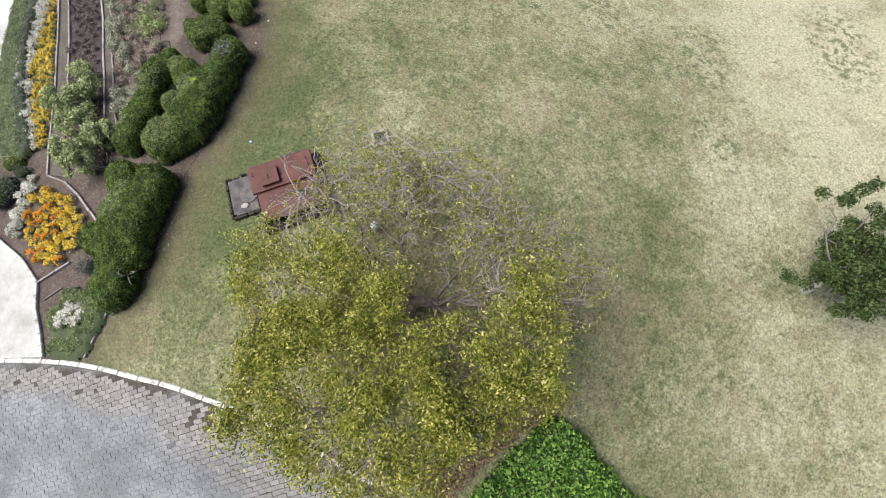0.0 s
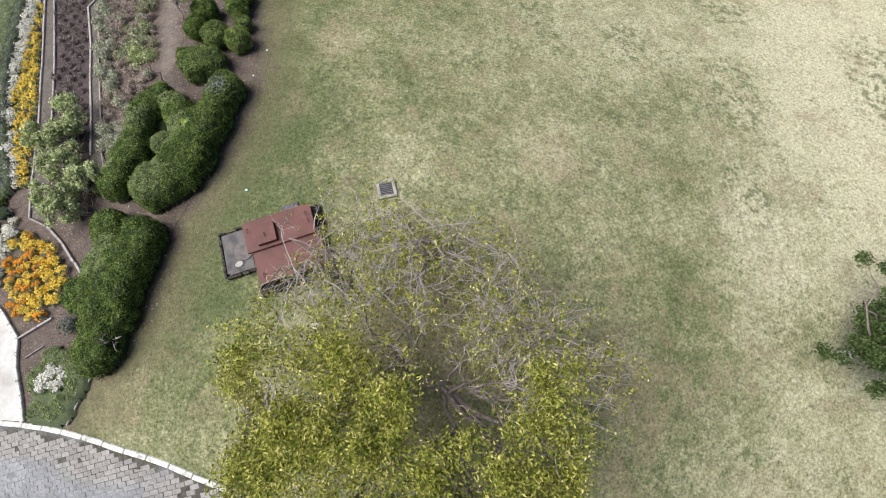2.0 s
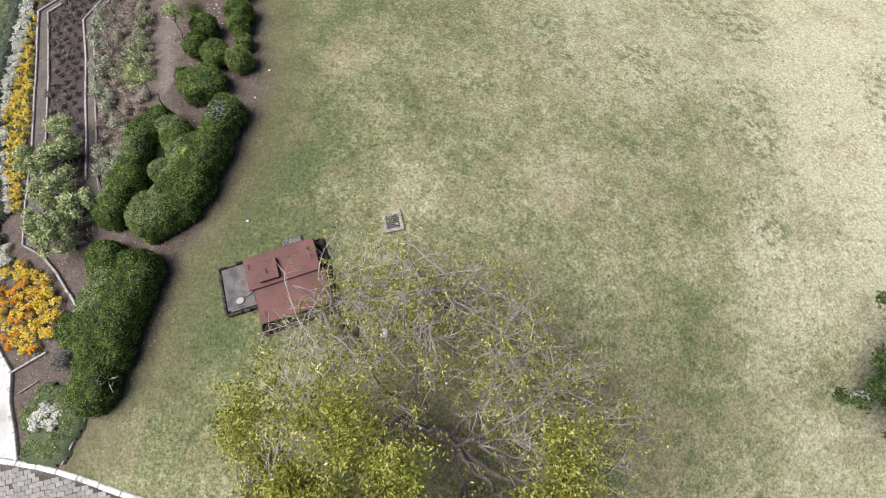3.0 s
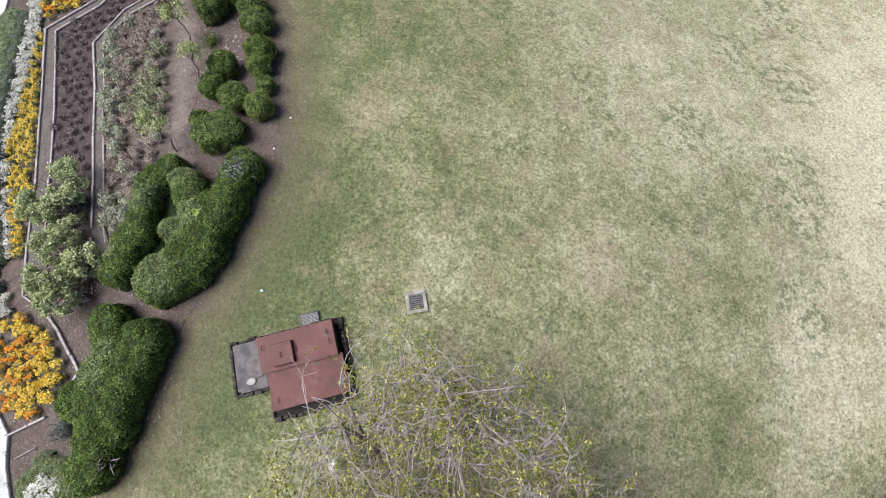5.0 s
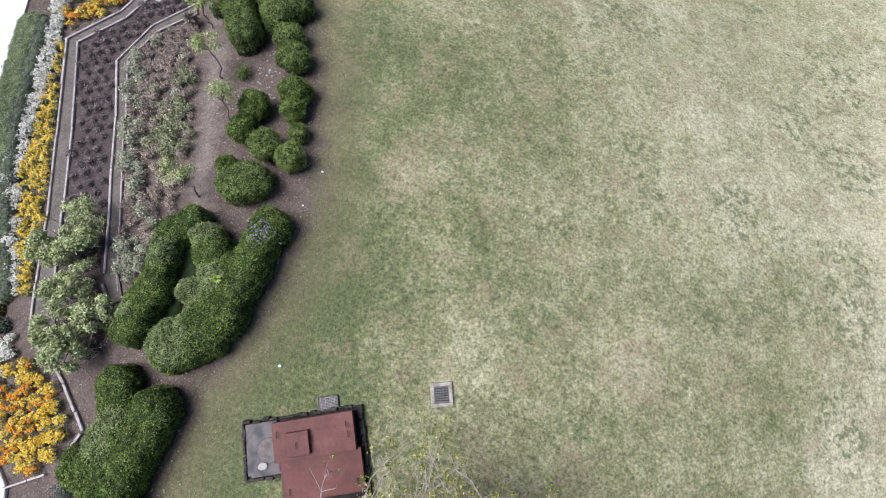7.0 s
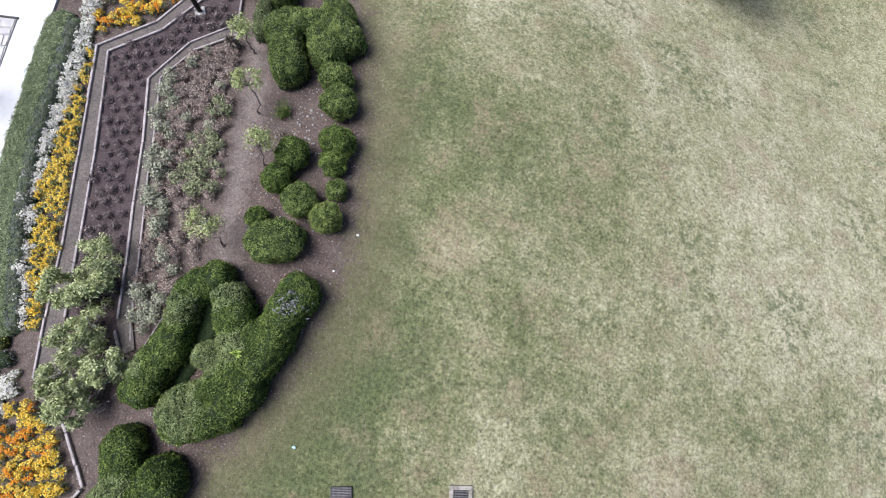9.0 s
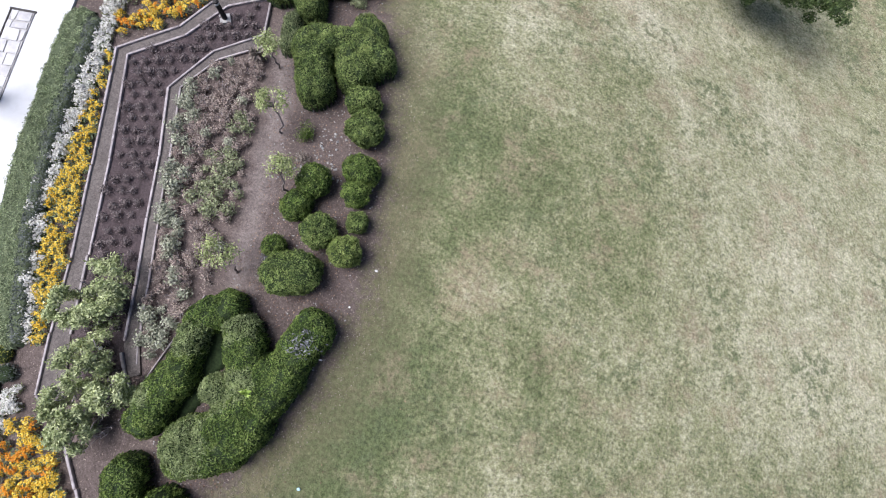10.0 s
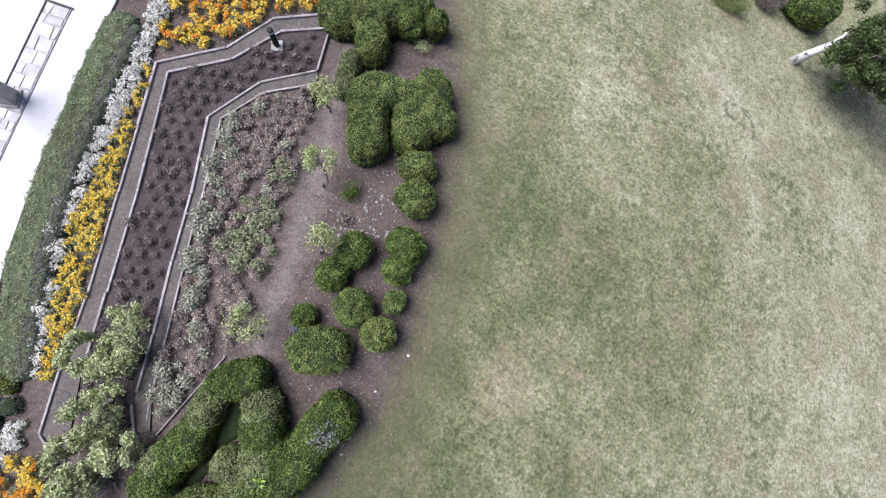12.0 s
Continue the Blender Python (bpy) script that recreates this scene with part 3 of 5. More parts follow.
YELLOW = foliage("yellow_petal", (0.2, (0.55, 0.32, 0.02)), (0.5, (0.74, 0.52, 0.05)), (0.8, (0.84, 0.68, 0.17)), thin=0.15, patchy=0.2)
WHITE_PETAL = foliage("white_petal", (0.2, (0.5, 0.49, 0.44)), (0.5, (0.68, 0.665, 0.61)), (0.8, (0.84, 0.825, 0.78)), thin=0.15, patchy=0.15)


# ---- ground, road and beds ----
def stretch_out(lo, hi, step):
    """Even steps from lo to hi, and ever longer ones out to the horizon."""
    mid = np.arange(lo, hi + 1e-6, step)
    far = np.array([1, 2.5, 5, 10, 20, 45, 100, 250, 600, 1500, 3000])
    return np.concatenate([lo - far[::-1], mid, hi + far])


def build_ground():
    xs = stretch_out(-22, 18, 0.4)
    vs = np.concatenate([np.array([-3000, -1500, -600, -250, -100, -45, -20, -12, -8, -6, -4, -3, -2, -1, -0.5, -0.09, -0.02]), stretch_out(0.4, 30, 0.4)[11:]])
    gx, gv = np.meshgrid(xs, vs, indexing="ij")
    gy = gv + kerb_y(gx)
    z = gz(gx, gy) - np.where(gv < -0.05, 0.2, 0.0)
    verts = np.stack([gx, gy, z], -1).reshape(-1, 3)
    nv = len(vs)
    faces = [(i * nv + j, (i + 1) * nv + j, (i + 1) * nv + j + 1, i * nv + j + 1) for i in range(len(xs) - 1) for j in range(nv - 1)]
    tagged(new("ground", mesh_data("ground", verts, faces, LAWN, True)), "patchy green and straw-coloured mown lawn on crowned ground", "lawn", kind="structure")


build_ground()

BED = [(-10.7, 22.3), (-9.6, 18.9), (-8.3, 17.0), (-7.5, 15.4), (-6.9, 13.8), (-6.5, 12.4), (-6.2, 11.3), (-6.0, 10.2), (-6.1, 9.3), (-6.3, 8.1), (-6.7, 6.9), (-7.1, 5.9), (-7.3, 4.8), (-7.5, 3.8), (-8.0, 2.7), (-8.6, 2.1), (-9.0, 1.3),
       (-9.95, 1.3), (-10.2, 1.85), (-10.5, 2.45), (-10.65, 3.1), (-11.3, 3.7), (-12.4, 4.4), (-13.55, 6.9), (-14.25, 8.65), (-14.85, 10.6), (-15.65, 14.4), (-16.7, 19.4), (-17.5, 22.3)]
patch("garden_bed", BED, 0.007, LAWN, label="bare brown bed soil with scattered crumbs and litter", category="soil")

# the planted bed inside the rails, and the two trodden ways beside it
ROSE_BED = [(-10.1, 7.75), (-10.52, 8.9), (-11.07, 10.3), (-11.57, 11.64), (-12.25, 13.27), (-11.73, 14.51), (-10.84, 15.38), (-11.17, 16.4), (-12.05, 15.77), (-12.6, 14.65), (-13.63, 13.68), (-12.6, 11.2), (-11.85, 9.07), (-11.35, 7.5), (-10.6, 6.4), (-9.4, 6.9)]
patch("rose_bed_soil", ROSE_BED, 0.035, ROSE_SOIL, depth=0.03, label="dark damp planted soil between the timber rails", category="soil")
WALK_LEFT = [(-11.35, 6.1), (-11.75, 7.3), (-12.2, 8.85), (-12.93, 10.9), (-14.0, 13.77), (-12.87, 14.83), (-12.4, 15.95), (-11.35, 16.75), (-11.17, 16.45), (-12.07, 15.8), (-12.62, 14.67), (-13.66, 13.7), (-12.62, 11.2), (-11.88, 9.07), (-11.3, 7.4), (-10.6, 5.95)]
patch("trodden_way", WALK_LEFT, 0.045, TRODDEN, depth=0.03, label="narrow trodden earth way between timber rails", category="path")
WALK_RIGHT = [(-10.8, 15.38), (-11.71, 14.51), (-12.23, 13.27), (-11.53, 11.64), (-11.03, 10.3), (-10.48, 8.9), (-10.08, 7.7), (-9.65, 7.2), (-9.45, 7.35), (-9.81, 7.9), (-10.22, 8.94), (-10.76, 10.3), (-11.27, 11.65), (-11.98, 13.36), (-11.5, 14.38), (-10.66, 15.12)]
patch("trodden_way", WALK_RIGHT, 0.045, TRODDEN, depth=0.03, label="narrow trodden earth way between timber rails", category="path")


# pale paved walk with its stone inlay, and the apron by the road
WALK = [(-13.6, 6.9), (-14.3, 8.65), (-14.9, 10.6), (-15.7, 14.45), (-16.8, 19.5), (-23, 19.5), (-23, 6.9)]
patch("pavement", WALK, 0.05, CONCRETE, depth=0.08, label="sunlit pale concrete walk with stone inlay", category="pavement")
APRON = [(-10.05, 1.3), (-10.25, 1.85), (-10.55, 2.45), (-10.7, 3.1), (-11.35, 3.7), (-12.6, 4.45), (-14.5, 5.2), (-18, 5.6), (-18, 1.25), (-13, 1.27)]
patch("pavement", APRON, 0.03, APRON_CONCRETE, depth=0.08, label="pale worn concrete apron by the road", category="pavement")
# the road's base under the pavers
ROAD = [(float(x), float(kerb_y(x)) - 0.05) for x in np.arange(-15, 4.01, 0.5)] + [(4, -9), (-15, -9)]
patch("road", ROAD, -0.106, JOINT, depth=0.03, label="block-paved road bed with dark dirty joints", category="road")


def rail(points, height=0.1, width=0.05, label="weathered timber edging rail of butted boards", step=1.7, lift=0.04):
    """A low rail of single boards along a line on the ground."""
    ob = thing("edging_rail", *points[0], label=label, category="edging", group="bed rails")
    ob.matrix_world = Matrix()
    for (x0, y0), (x1, y1) in zip(points, points[1:]):
        run = math.hypot(x1 - x0, y1 - y0)
        n = max(1, round(run / step))
        for i in range(n):
            a, b = i / n, (i + 1) / n
            p = Vector((x0 + (x1 - x0) * a, y0 + (y1 - y0) * a, 0))
            q = Vector((x0 + (x1 - x0) * b, y0 + (y1 - y0) * b, 0))
            p.z, q.z = float(gz(p.x, p.y)) + lift, float(gz(q.x, q.y)) + lift
            d = q - p
            m = Matrix.Translation((p + q) / 2) @ d.to_track_quat("X", "Z").to_matrix().to_4x4() @ pose(0, random.uniform(-0.012, 0.012), random.uniform(-0.008, 0.008), 0, 0, random.uniform(-0.6, 0.6))
            part("board", solid((d.length - 0.012, width * random.uniform(0.85, 1.15), height), m, 0.008), TIMBER, ob)
    return ob


rail([(-11.35, 6.08), (-11.75, 7.3), (-12.2, 8.85), (-12.93, 10.9), (-14.0, 13.77), (-12.87, 14.83), (-12.4, 15.95), (-11.35, 16.75), (-11.3, 17.3)])
rail([(-11.3, 7.45), (-11.86, 9.07), (-12.61, 11.2), (-13.65, 13.7), (-12.61, 14.67), (-12.06, 15.79), (-11.16, 16.43), (-10.82, 15.4)])
rail([(-10.82, 15.4), (-11.73, 14.52), (-12.25, 13.28), (-11.55, 11.66), (-11.05, 10.3), (-10.5, 8.9), (-10.12, 7.8)])
rail([(-10.05, 7.58), (-9.67, 7.14), (-9.25, 6.85)])
rail([(-10.67, 15.12), (-11.51, 14.38), (-12.0, 13.36), (-11.28, 11.65), (-10.77, 10.3), (-10.23, 8.94), (-9.82, 7.9), (-9.62, 7.5)], 0.05, 0.04, "thin pale edging strip beside the planted bed")
rail([(-8.4, 2.3), (-8.83, 1.28)], 0.06, 0.035, "thin weathered board between the groundcover and the lawn")
rail([(-9.3, 7.35), (-9.0, 9.3)], 0.06, 0.03, "pale board lying along the end of the bed")
rail([(-11.35, 6.08), (-10.75, 5.85), (-10.1, 5.38), (-9.6, 4.9), (-9.28, 4.57)], 0.08, 0.05, "curved pale kerb of the flower bed", 0.8)
rail([(-9.27, 4.54), (-9.4, 4.25)], 0.09, 0.06, "short pale board end of the flower bed kerb")
rail([(-10.68, 3.1), (-10.2, 3.37), (-9.82, 3.58)], 0.06, 0.05, "pale timber bar across the bed by the apron")
rail([(-10.38, 2.65), (-9.88, 2.95)], 0.04, 0.025, "thin pale timber bar across the bed")


def build_kerbs():
    ob = tagged(new("kerb"), "whitewashed stone kerb with worn and dirty patches", "kerb", kind="structure")
    x = -15.0
    while x < 4.5:
        x2 = x + 0.55
        p, q = Vector((x, float(kerb_y(x)), 0)), Vector((x2, float(kerb_y(x2)), 0))
        p.z, q.z = float(gz(p.x, p.y)) - 0.05, float(gz(q.x, q.y)) - 0.05
        d = q - p
        m = Matrix.Translation((p + q) / 2) @ d.to_track_quat("X", "Z").to_matrix().to_4x4() @ pose(0, random.uniform(-0.008, 0.008), random.uniform(-0.01, 0.006))
        part("kerb_stone", solid((d.length - 0.01, 0.11, 0.2), m, 0.018), KERB_PAINT, ob)
        x = x2
    edge = [(-10.05, 1.3), (-10.25, 1.85), (-10.55, 2.45), (-10.7, 3.1), (-11.35, 3.7), (-12.6, 4.45), (-14.5, 5.2)]
    ob = tagged(new("kerb"), "narrow pale concrete edge of the apron", "kerb", kind="structure")
    for (x0, y0), (x1, y1) in zip(edge, edge[1:]):
        for k in range(2):
            p = Vector((x0 + (x1 - x0) * k / 2, y0 + (y1 - y0) * k / 2, 0))
            q = Vector((x0 + (x1 - x0) * (k + 1) / 2, y0 + (y1 - y0) * (k + 1) / 2, 0))
            p.z, q.z = float(gz(p.x, p.y)) + 0.02, float(gz(q.x, q.y)) + 0.02
            d = q - p
            part("kerb_stone", solid((d.length - 0.008, 0.09, 0.14), Matrix.Translation((p + q) / 2) @ d.to_track_quat("X", "Z").to_matrix().to_4x4(), 0.012), KERB_PAINT, ob)


build_kerbs()


# ---- clipped hedges ----
def hedge(lobes, label, leaf=None, seed=1, density=5200, size=0.036, name="topiary_hedge", grid=0.05, lump=0.13, core=None, fresh=(), bare_foot=True):
    """A clipped hedge of joined rounded lobes (x0, y0, x1, y1, radius, height): an inside coloured dark for shade under
    a coat of small leaves.
    """
    rng = np.random.default_rng(seed)
    xs = [c for l in lobes for c in (l[0] - l[4], l[0] + l[4], l[2] - l[4], l[2] + l[4])]
    ys = [c for l in lobes for c in (l[1] - l[4], l[1] + l[4], l[3] - l[4], l[3] + l[4])]
    cx, cy = (min(xs) + max(xs)) / 2, (min(ys) + max(ys)) / 2
    gx, gy = np.meshgrid(np.arange(min(xs) - 0.2, max(xs) + 0.2, grid), np.arange(min(ys) - 0.2, max(ys) + 0.2, grid), indexing="ij")
    wob = np.vectorize(lambda a, b: noise.noise(Vector((a * 2.4, b * 2.4, seed))) + 0.5 * noise.noise(Vector((a * 6, b * 6, seed))))(gx, gy)
    h = np.zeros_like(gx)
    for x0, y0, x1, y1, r, top in lobes:
        dx, dy = x1 - x0, y1 - y0
        t = np.clip(((gx - x0) * dx + (gy - y0) * dy) / max(dx * dx + dy * dy, 1e-6), 0, 1)
        d = np.hypot(gx - x0 - t * dx, gy - y0 - t * dy) / (r * (1 + 1.2 * lump * wob))
        h = np.maximum(h, top * np.maximum(0, 1 - np.minimum(d, 1) ** 4.2) ** (1 / 2.9) * (1 + lump * wob))
    ob = thing(name, cx, cy, label=label, category="hedge", group="clipped hedges")
    z0 = float(gz(cx, cy))
    ground = gz(gx, gy) - z0
    on = h > 0.02
    idx = -np.ones(gx.shape, int)
    use = on.copy()
    use[:-1] |= on[1:]
    use[1:] |= on[:-1]
    use[:, :-1] |= on[:, 1:]
    use[:, 1:] |= on[:, :-1]
    idx[use] = np.arange(use.sum())
    verts = np.stack([gx - cx, gy - cy, ground + h], -1)[use]
    faces = []
    for i in range(gx.shape[0] - 1):
        for j in range(gx.shape[1] - 1):
            q = (idx[i, j], idx[i + 1, j], idx[i + 1, j + 1], idx[i, j + 1])
            if min(q) >= 0:
                faces.append(q)
    part("body", (verts, faces), core or BOX_SHADE_CORE, ob, smooth=True)
    v = np.array(verts)
    area = sum(np.linalg.norm(np.cross(v[f[1]] - v[f[0]], v[f[3]] - v[f[0]])) for f in faces)
    at, nn = sample(verts, faces, int(area * density), rng)
    # no leaves near the ground, so the dark body shows as shade there
    leafy = at[:, 2] + z0 - gz(at[:, 0] + cx, at[:, 1] + cy) > (0.15 if bare_foot else 0.0)
    at, nn = at[leafy], nn[leafy]
    puff = np.array([noise.noise(Vector(p) * 6.0 + Vector((0, 0, seed))) + 0.6 * noise.noise(Vector(p) * 15.0) for p in at])[:, None]
    at = at + nn * (rng.uniform(-0.012, 0.03, size=(len(at), 1)) + 0.045 * puff)
    new_ = np.zeros(len(at), bool)
    for x, y, r in fresh:
        d = np.hypot(at[:, 0] + cx - x, at[:, 1] + cy - y) / r
        new_ |= d + 0.5 * puff[:, 0] + rng.normal(size=len(at)) * 0.12 < 1
    part("foliage", leaves(at[~new_], nn[~new_], size, rng, 0.6, 0.6), leaf or BOX_LEAF, ob, kind="stuff")
    if new_.any():
        part("new_growth", leaves(at[new_] + nn[new_] * 0.015, nn[new_], size * 1.1, rng, 0.55, 0.75), NEW_GROWTH, ob, "paler grey-green new growth", kind="stuff")
    return ob


hedge([(-8.63, 5.67, -8.55, 5.5, 0.4, 0.6), (-7.65, 5.36, -7.76, 4.9, 0.47, 0.7), (-7.86, 4.8, -8.0, 3.9, 0.54, 0.74), (-8.35, 4.7, -8.25, 4.0, 0.5, 0.66), (-8.88, 4.02, -8.4, 3.85, 0.4, 0.58), (-8.1, 3.5, -8.15, 2.85, 0.5, 0.66), (-8.45, 5.3, -8.1, 4.8, 0.4, 0.6), (-7.82, 3.7, -7.86, 3.5, 0.36, 0.58)],
      "dense dark green clipped hedge with rounded lobes on bare soil", seed=3, fresh=((-8.55, 4.75, 0.4), (-8.3, 5.1, 0.25)))
hedge([(-7.68, 6.7, -7.25, 6.95, 0.56, 0.68), (-7.2, 7.0, -7.0, 7.5, 0.58, 0.72), (-7.0, 7.5, -6.72, 8.5, 0.47, 0.72), (-6.7, 8.6, -6.53, 9.55, 0.41, 0.66), (-7.78, 8.98, -7.58, 8.7, 0.36, 0.64), (-7.58, 8.75, -7.2, 8.1, 0.39, 0.66), (-7.75, 7.82, -7.2, 7.75, 0.27, 0.58)],
      "green clipped hedge with three rounded arms like a fork", seed=5, fresh=((-7.7, 7.85, 0.4), (-7.85, 9.15, 0.36), (-7.75, 6.75, 0.5), (-7.3, 8.15, 0.3)))
# the last two lobes, low and leafless, are added as shade in the hollow
hedge([(-8.52, 9.1, -8.3, 9.28, 0.37, 0.62), (-8.68, 8.9, -8.68, 8.3, 0.27, 0.6), (-8.62, 7.75, -8.8, 6.8, 0.4, 0.62), (-8.62, 8.3, -8.64, 7.8, 0.3, 0.54), (-8.36, 8.8, -8.14, 8.25, 0.24, 0.11), (-8.2, 8.1, -8.3, 7.2, 0.24, 0.11)],
      "long narrow clipped hedge arm curving round a hollow shaded by low dark lobes", seed=7, fresh=((-8.65, 8.5, 0.34), (-9.0, 7.2, 0.22)))
hedge([(-9.42, 15.35, -8.9, 14.45, 0.42, 0.72), (-9.38, 15.5, -8.7, 15.72, 0.36, 0.7), (-8.5, 15.65, -8.2, 15.05, 0.4, 0.7), (-8.35, 16.15, -8.2, 15.95, 0.42, 0.72), (-8.15, 15.9, -7.82, 15.6, 0.36, 0.66)], "arched green clipped hedge with a dark notch in its side", BUSH_LEAF, 9)
hedge([(-10.95, 16.75, -10.2, 17.25, 0.5, 0.75), (-10.2, 16.75, -9.95, 16.35, 0.34, 0.66), (-10.3, 17.5, -9.7, 17.7, 0.4, 0.75)], "broad green clipped hedge bending round bare soil", BUSH_LEAF, 11)
hedge([(-10.25, 15.95, -10.02, 15.3, 0.22, 0.36)], "low greyish clipped hedge end", GREY_HEDGE, 12)
hedge([(0.6, -1.5, 2.25, -0.02, 0.26, 0.32), (1.4, -1.4, 3.2, -1.2, 0.6, 0.36), (1.0, -2.5, 4.4, -2.3, 0.85, 0.36), (2.4, -0.02, 3.95, -1.45, 0.26, 0.34), (2.05, -0.65, 2.6, -0.65, 0.55, 0.38)],
      "broad-leaved bright green groundcover hedge, pointed in plan", IVY_LEAF, 13, 1100, 0.1, "groundcover_hedge", 0.08, 0.2, BOX_SHADE_CORE, bare_foot=False)


# ---- round bushes ----
def bush(x, y, rx, ry, high, label, leaf, seed, turn=0.0, square=1.0, density=4600, size=0.038, name="clipped_bush", group="clipped bushes", core=True):
    """A clipped bush: a short stem, an inside coloured dark for shade and a coat of leaves."""
    rng = np.random.default_rng(seed)
    ob = thing(name, x, y, turn=turn, label=label, category="bush", group=group)
    part("stem", tube_data([(0, 0, -0.05), (0.01, 0, high * 0.3)], (0.03, 0.025)), BARK, ob)
    verts, faces = ball(rx * 0.96, ry * 0.96, high / 1.95, 0.2, seed * 1.7, square)
    verts = [v + Vector((0, 0, 0.03)) for v in verts]
    if core:
        part("body", (verts, faces), BOX_SHADE_CORE, ob, smooth=True)
    area = 4 * math.pi * ((rx * ry) ** 0.8 + (rx * high / 2) ** 0.8 + (ry * high / 2) ** 0.8) / 3
    at, nn = sample(verts, faces, int(area * density), rng)
    puff = np.array([noise.noise(Vector(p) * 7.0 + Vector((0, 0, seed))) + 0.6 * noise.noise(Vector(p) * 16.0) for p in at])[:, None]
    at = at + nn * (rng.uniform(-0.012, 0.03, size=(len(at), 1)) + 0.045 * puff)
    if not core:
        at = at * rng.uniform(0.25, 1.1, size=(len(at), 1))
    part("foliage", leaves(at, nn, size, rng, 0.55, 0.6), leaf, ob, kind="stuff")
    return ob


bush(-7.42, 10.4, 0.6, 0.42, 0.62, "large oblong clipped bush on bare soil", BUSH_LEAF, 21, 28, 0.7)
bush(-6.6, 11.22, 0.33, 0.33, 0.58, "small round bright green clipped bush at the lawn edge", BRIGHT_LEAF, 22)
bush(-7.3, 11.42, 0.37, 0.36, 0.6, "round clipped green bush on bare soil", BUSH_LEAF, 23)
bush(-8.04, 10.77, 0.24, 0.23, 0.42, "small dark round bush beside the oblong one", BOX_LEAF, 24)
bush(-6.66, 11.91, 0.22, 0.22, 0.4, "small loose green bush near the lawn", BUSH_LEAF, 25)
bush(-7.06, 12.99, 0.4, 0.34, 0.58, "dark green bush with a round head", BOX_LEAF, 26)
bush(-6.95, 12.48, 0.29, 0.3, 0.5, "low dark green bush leaning on a taller one", BOX_LEAF, 27)
bush(-7.89, 12.39, 0.35, 0.38, 0.62, "dark rounded clipped bush beside a young tree", BOX_LEAF, 28)
bush(-8.01, 11.76, 0.3, 0.36, 0.52, "low dark clipped bush on bare soil", BOX_LEAF, 29)
bush(-7.39, 13.92, 0.41, 0.4, 0.6, "round clipped bright green bush by the lawn", BUSH_LEAF, 30)
bush(-7.72, 14.54, 0.4, 0.28, 0.56, "flat-topped green bush behind a round one", BUSH_LEAF, 31, 25, 0.75)
bush(-9.61, 17.36, 0.36, 0.34, 0.7, "large dark clipped bush over bare soil", BOX_LEAF, 33)
bush(-9.09, 17.64, 0.26, 0.28, 0.65, "dark round bush at the lawn edge", BOX_LEAF, 34)
bush(-9.1, 17.15, 0.24, 0.15, 0.25, "low pale green shrub on bare soil", PALE_LEAF, 35, density=1500, core=False)
bush(-8.66, 13.4, 0.18, 0.28, 0.3, "thin green seedling bush on bare soil", BOX_LEAF, 36, density=1100, core=False)
bush(-8.46, 12.84, 0.2, 0.15, 0.14, "withered low tuft on bare soil", DEAD_LEAF, 37, density=1000, core=False)
bush(-8.1, 10.5, 0.15, 0.13, 0.18, "grey-blue low tuft by the oblong bush", SPRIG_LEAF, 38, density=1100, core=False)
bush(-12.6, 6.5, 0.3, 0.22, 0.22, "yellow-green low border bush", AUTUMN_LEAF, 39, density=900)
bush(-12.2, 6.2, 0.2, 0.18, 0.2, "grey lavender tuft beside white flowers", LAVENDER, 40, density=900)
bush(-12.6, 5.6, 0.38, 0.55, 0.3, "dark grey-green border shrub", LAVENDER, 42, density=700, size=0.06)
bush(-9.2, 3.4, 0.2, 0.25, 0.35, "small bluish green shrub against the hedge", LAVENDER, 43, density=1700, core=False)
bush(-0.6, 25.9, 0.9, 0.7, 0.9, "dark green rounded shrub behind the lawn", BOX_LEAF, 44, density=2200, size=0.05)
bush(-1.85, 25.2, 0.5, 0.4, 0.7, "brownish withered shrub behind the lawn", DEAD_LEAF, 45, density=2000, size=0.045, core=False)
bush(-3.1, 24.2, 0.8, 0.5, 0.45, "feathery light green border plant", GROUND_LEAF, 46, density=2200, size=0.05, core=False)

hedge([(-12.75, 7.0, -13.75, 8.8, 0.52, 0.22), (-13.75, 8.8, -14.5, 11.0, 0.46, 0.22), (-14.5, 11.0, -15.2, 14.0, 0.42, 0.22)], "low flat green border planting beside the pale walk", STRIP_LEAF, 14, 3000, 0.036, "border_planting", 0.08, 0.1, LOW_CORE)
hedge([(-12.35, 7.0, -13.35, 8.9, 0.2, 0.25), (-13.35, 8.9, -14.12, 11.0, 0.18, 0.25), (-14.12, 11.0, -14.78, 14.1, 0.18, 0.25)], "grey lavender edge of the border planting", LAVENDER, 15, 2400, 0.04, "border_planting", 0.08, 0.12, LOW_CORE)
hedge([(-9.6, 1.6, -9.0, 1.55, 0.3, 0.16), (-9.75, 2.2, -8.8, 2.1, 0.38, 0.18), (-9.5, 2.65, -8.75, 2.45, 0.3, 0.2), (-9.75, 1.45, -8.95, 1.45, 0.18, 0.14)], "low green groundcover in the bed corner", GROUND_LEAF, 16, 2200, 0.042, "border_planting", 0.08, 0.2, LOW_CORE)


# ---- loose shrubs and young trees ----
def cloud(centre, radii, n, rng, hollow=0.55):
    """n points in an ellipsoid, more of them near its skin, and their outward ways."""
    d = ways(n, rng)
    r = hollow + (1 - hollow) * rng.random(n) ** 0.6
    r *= 1 + 0.25 * np.sin(d[:, 0] * 5 + centre[0]) * np.cos(d[:, 1] * 6 + centre[1])
    return np.array(centre) + d * r[:, None] * np.array(radii), d


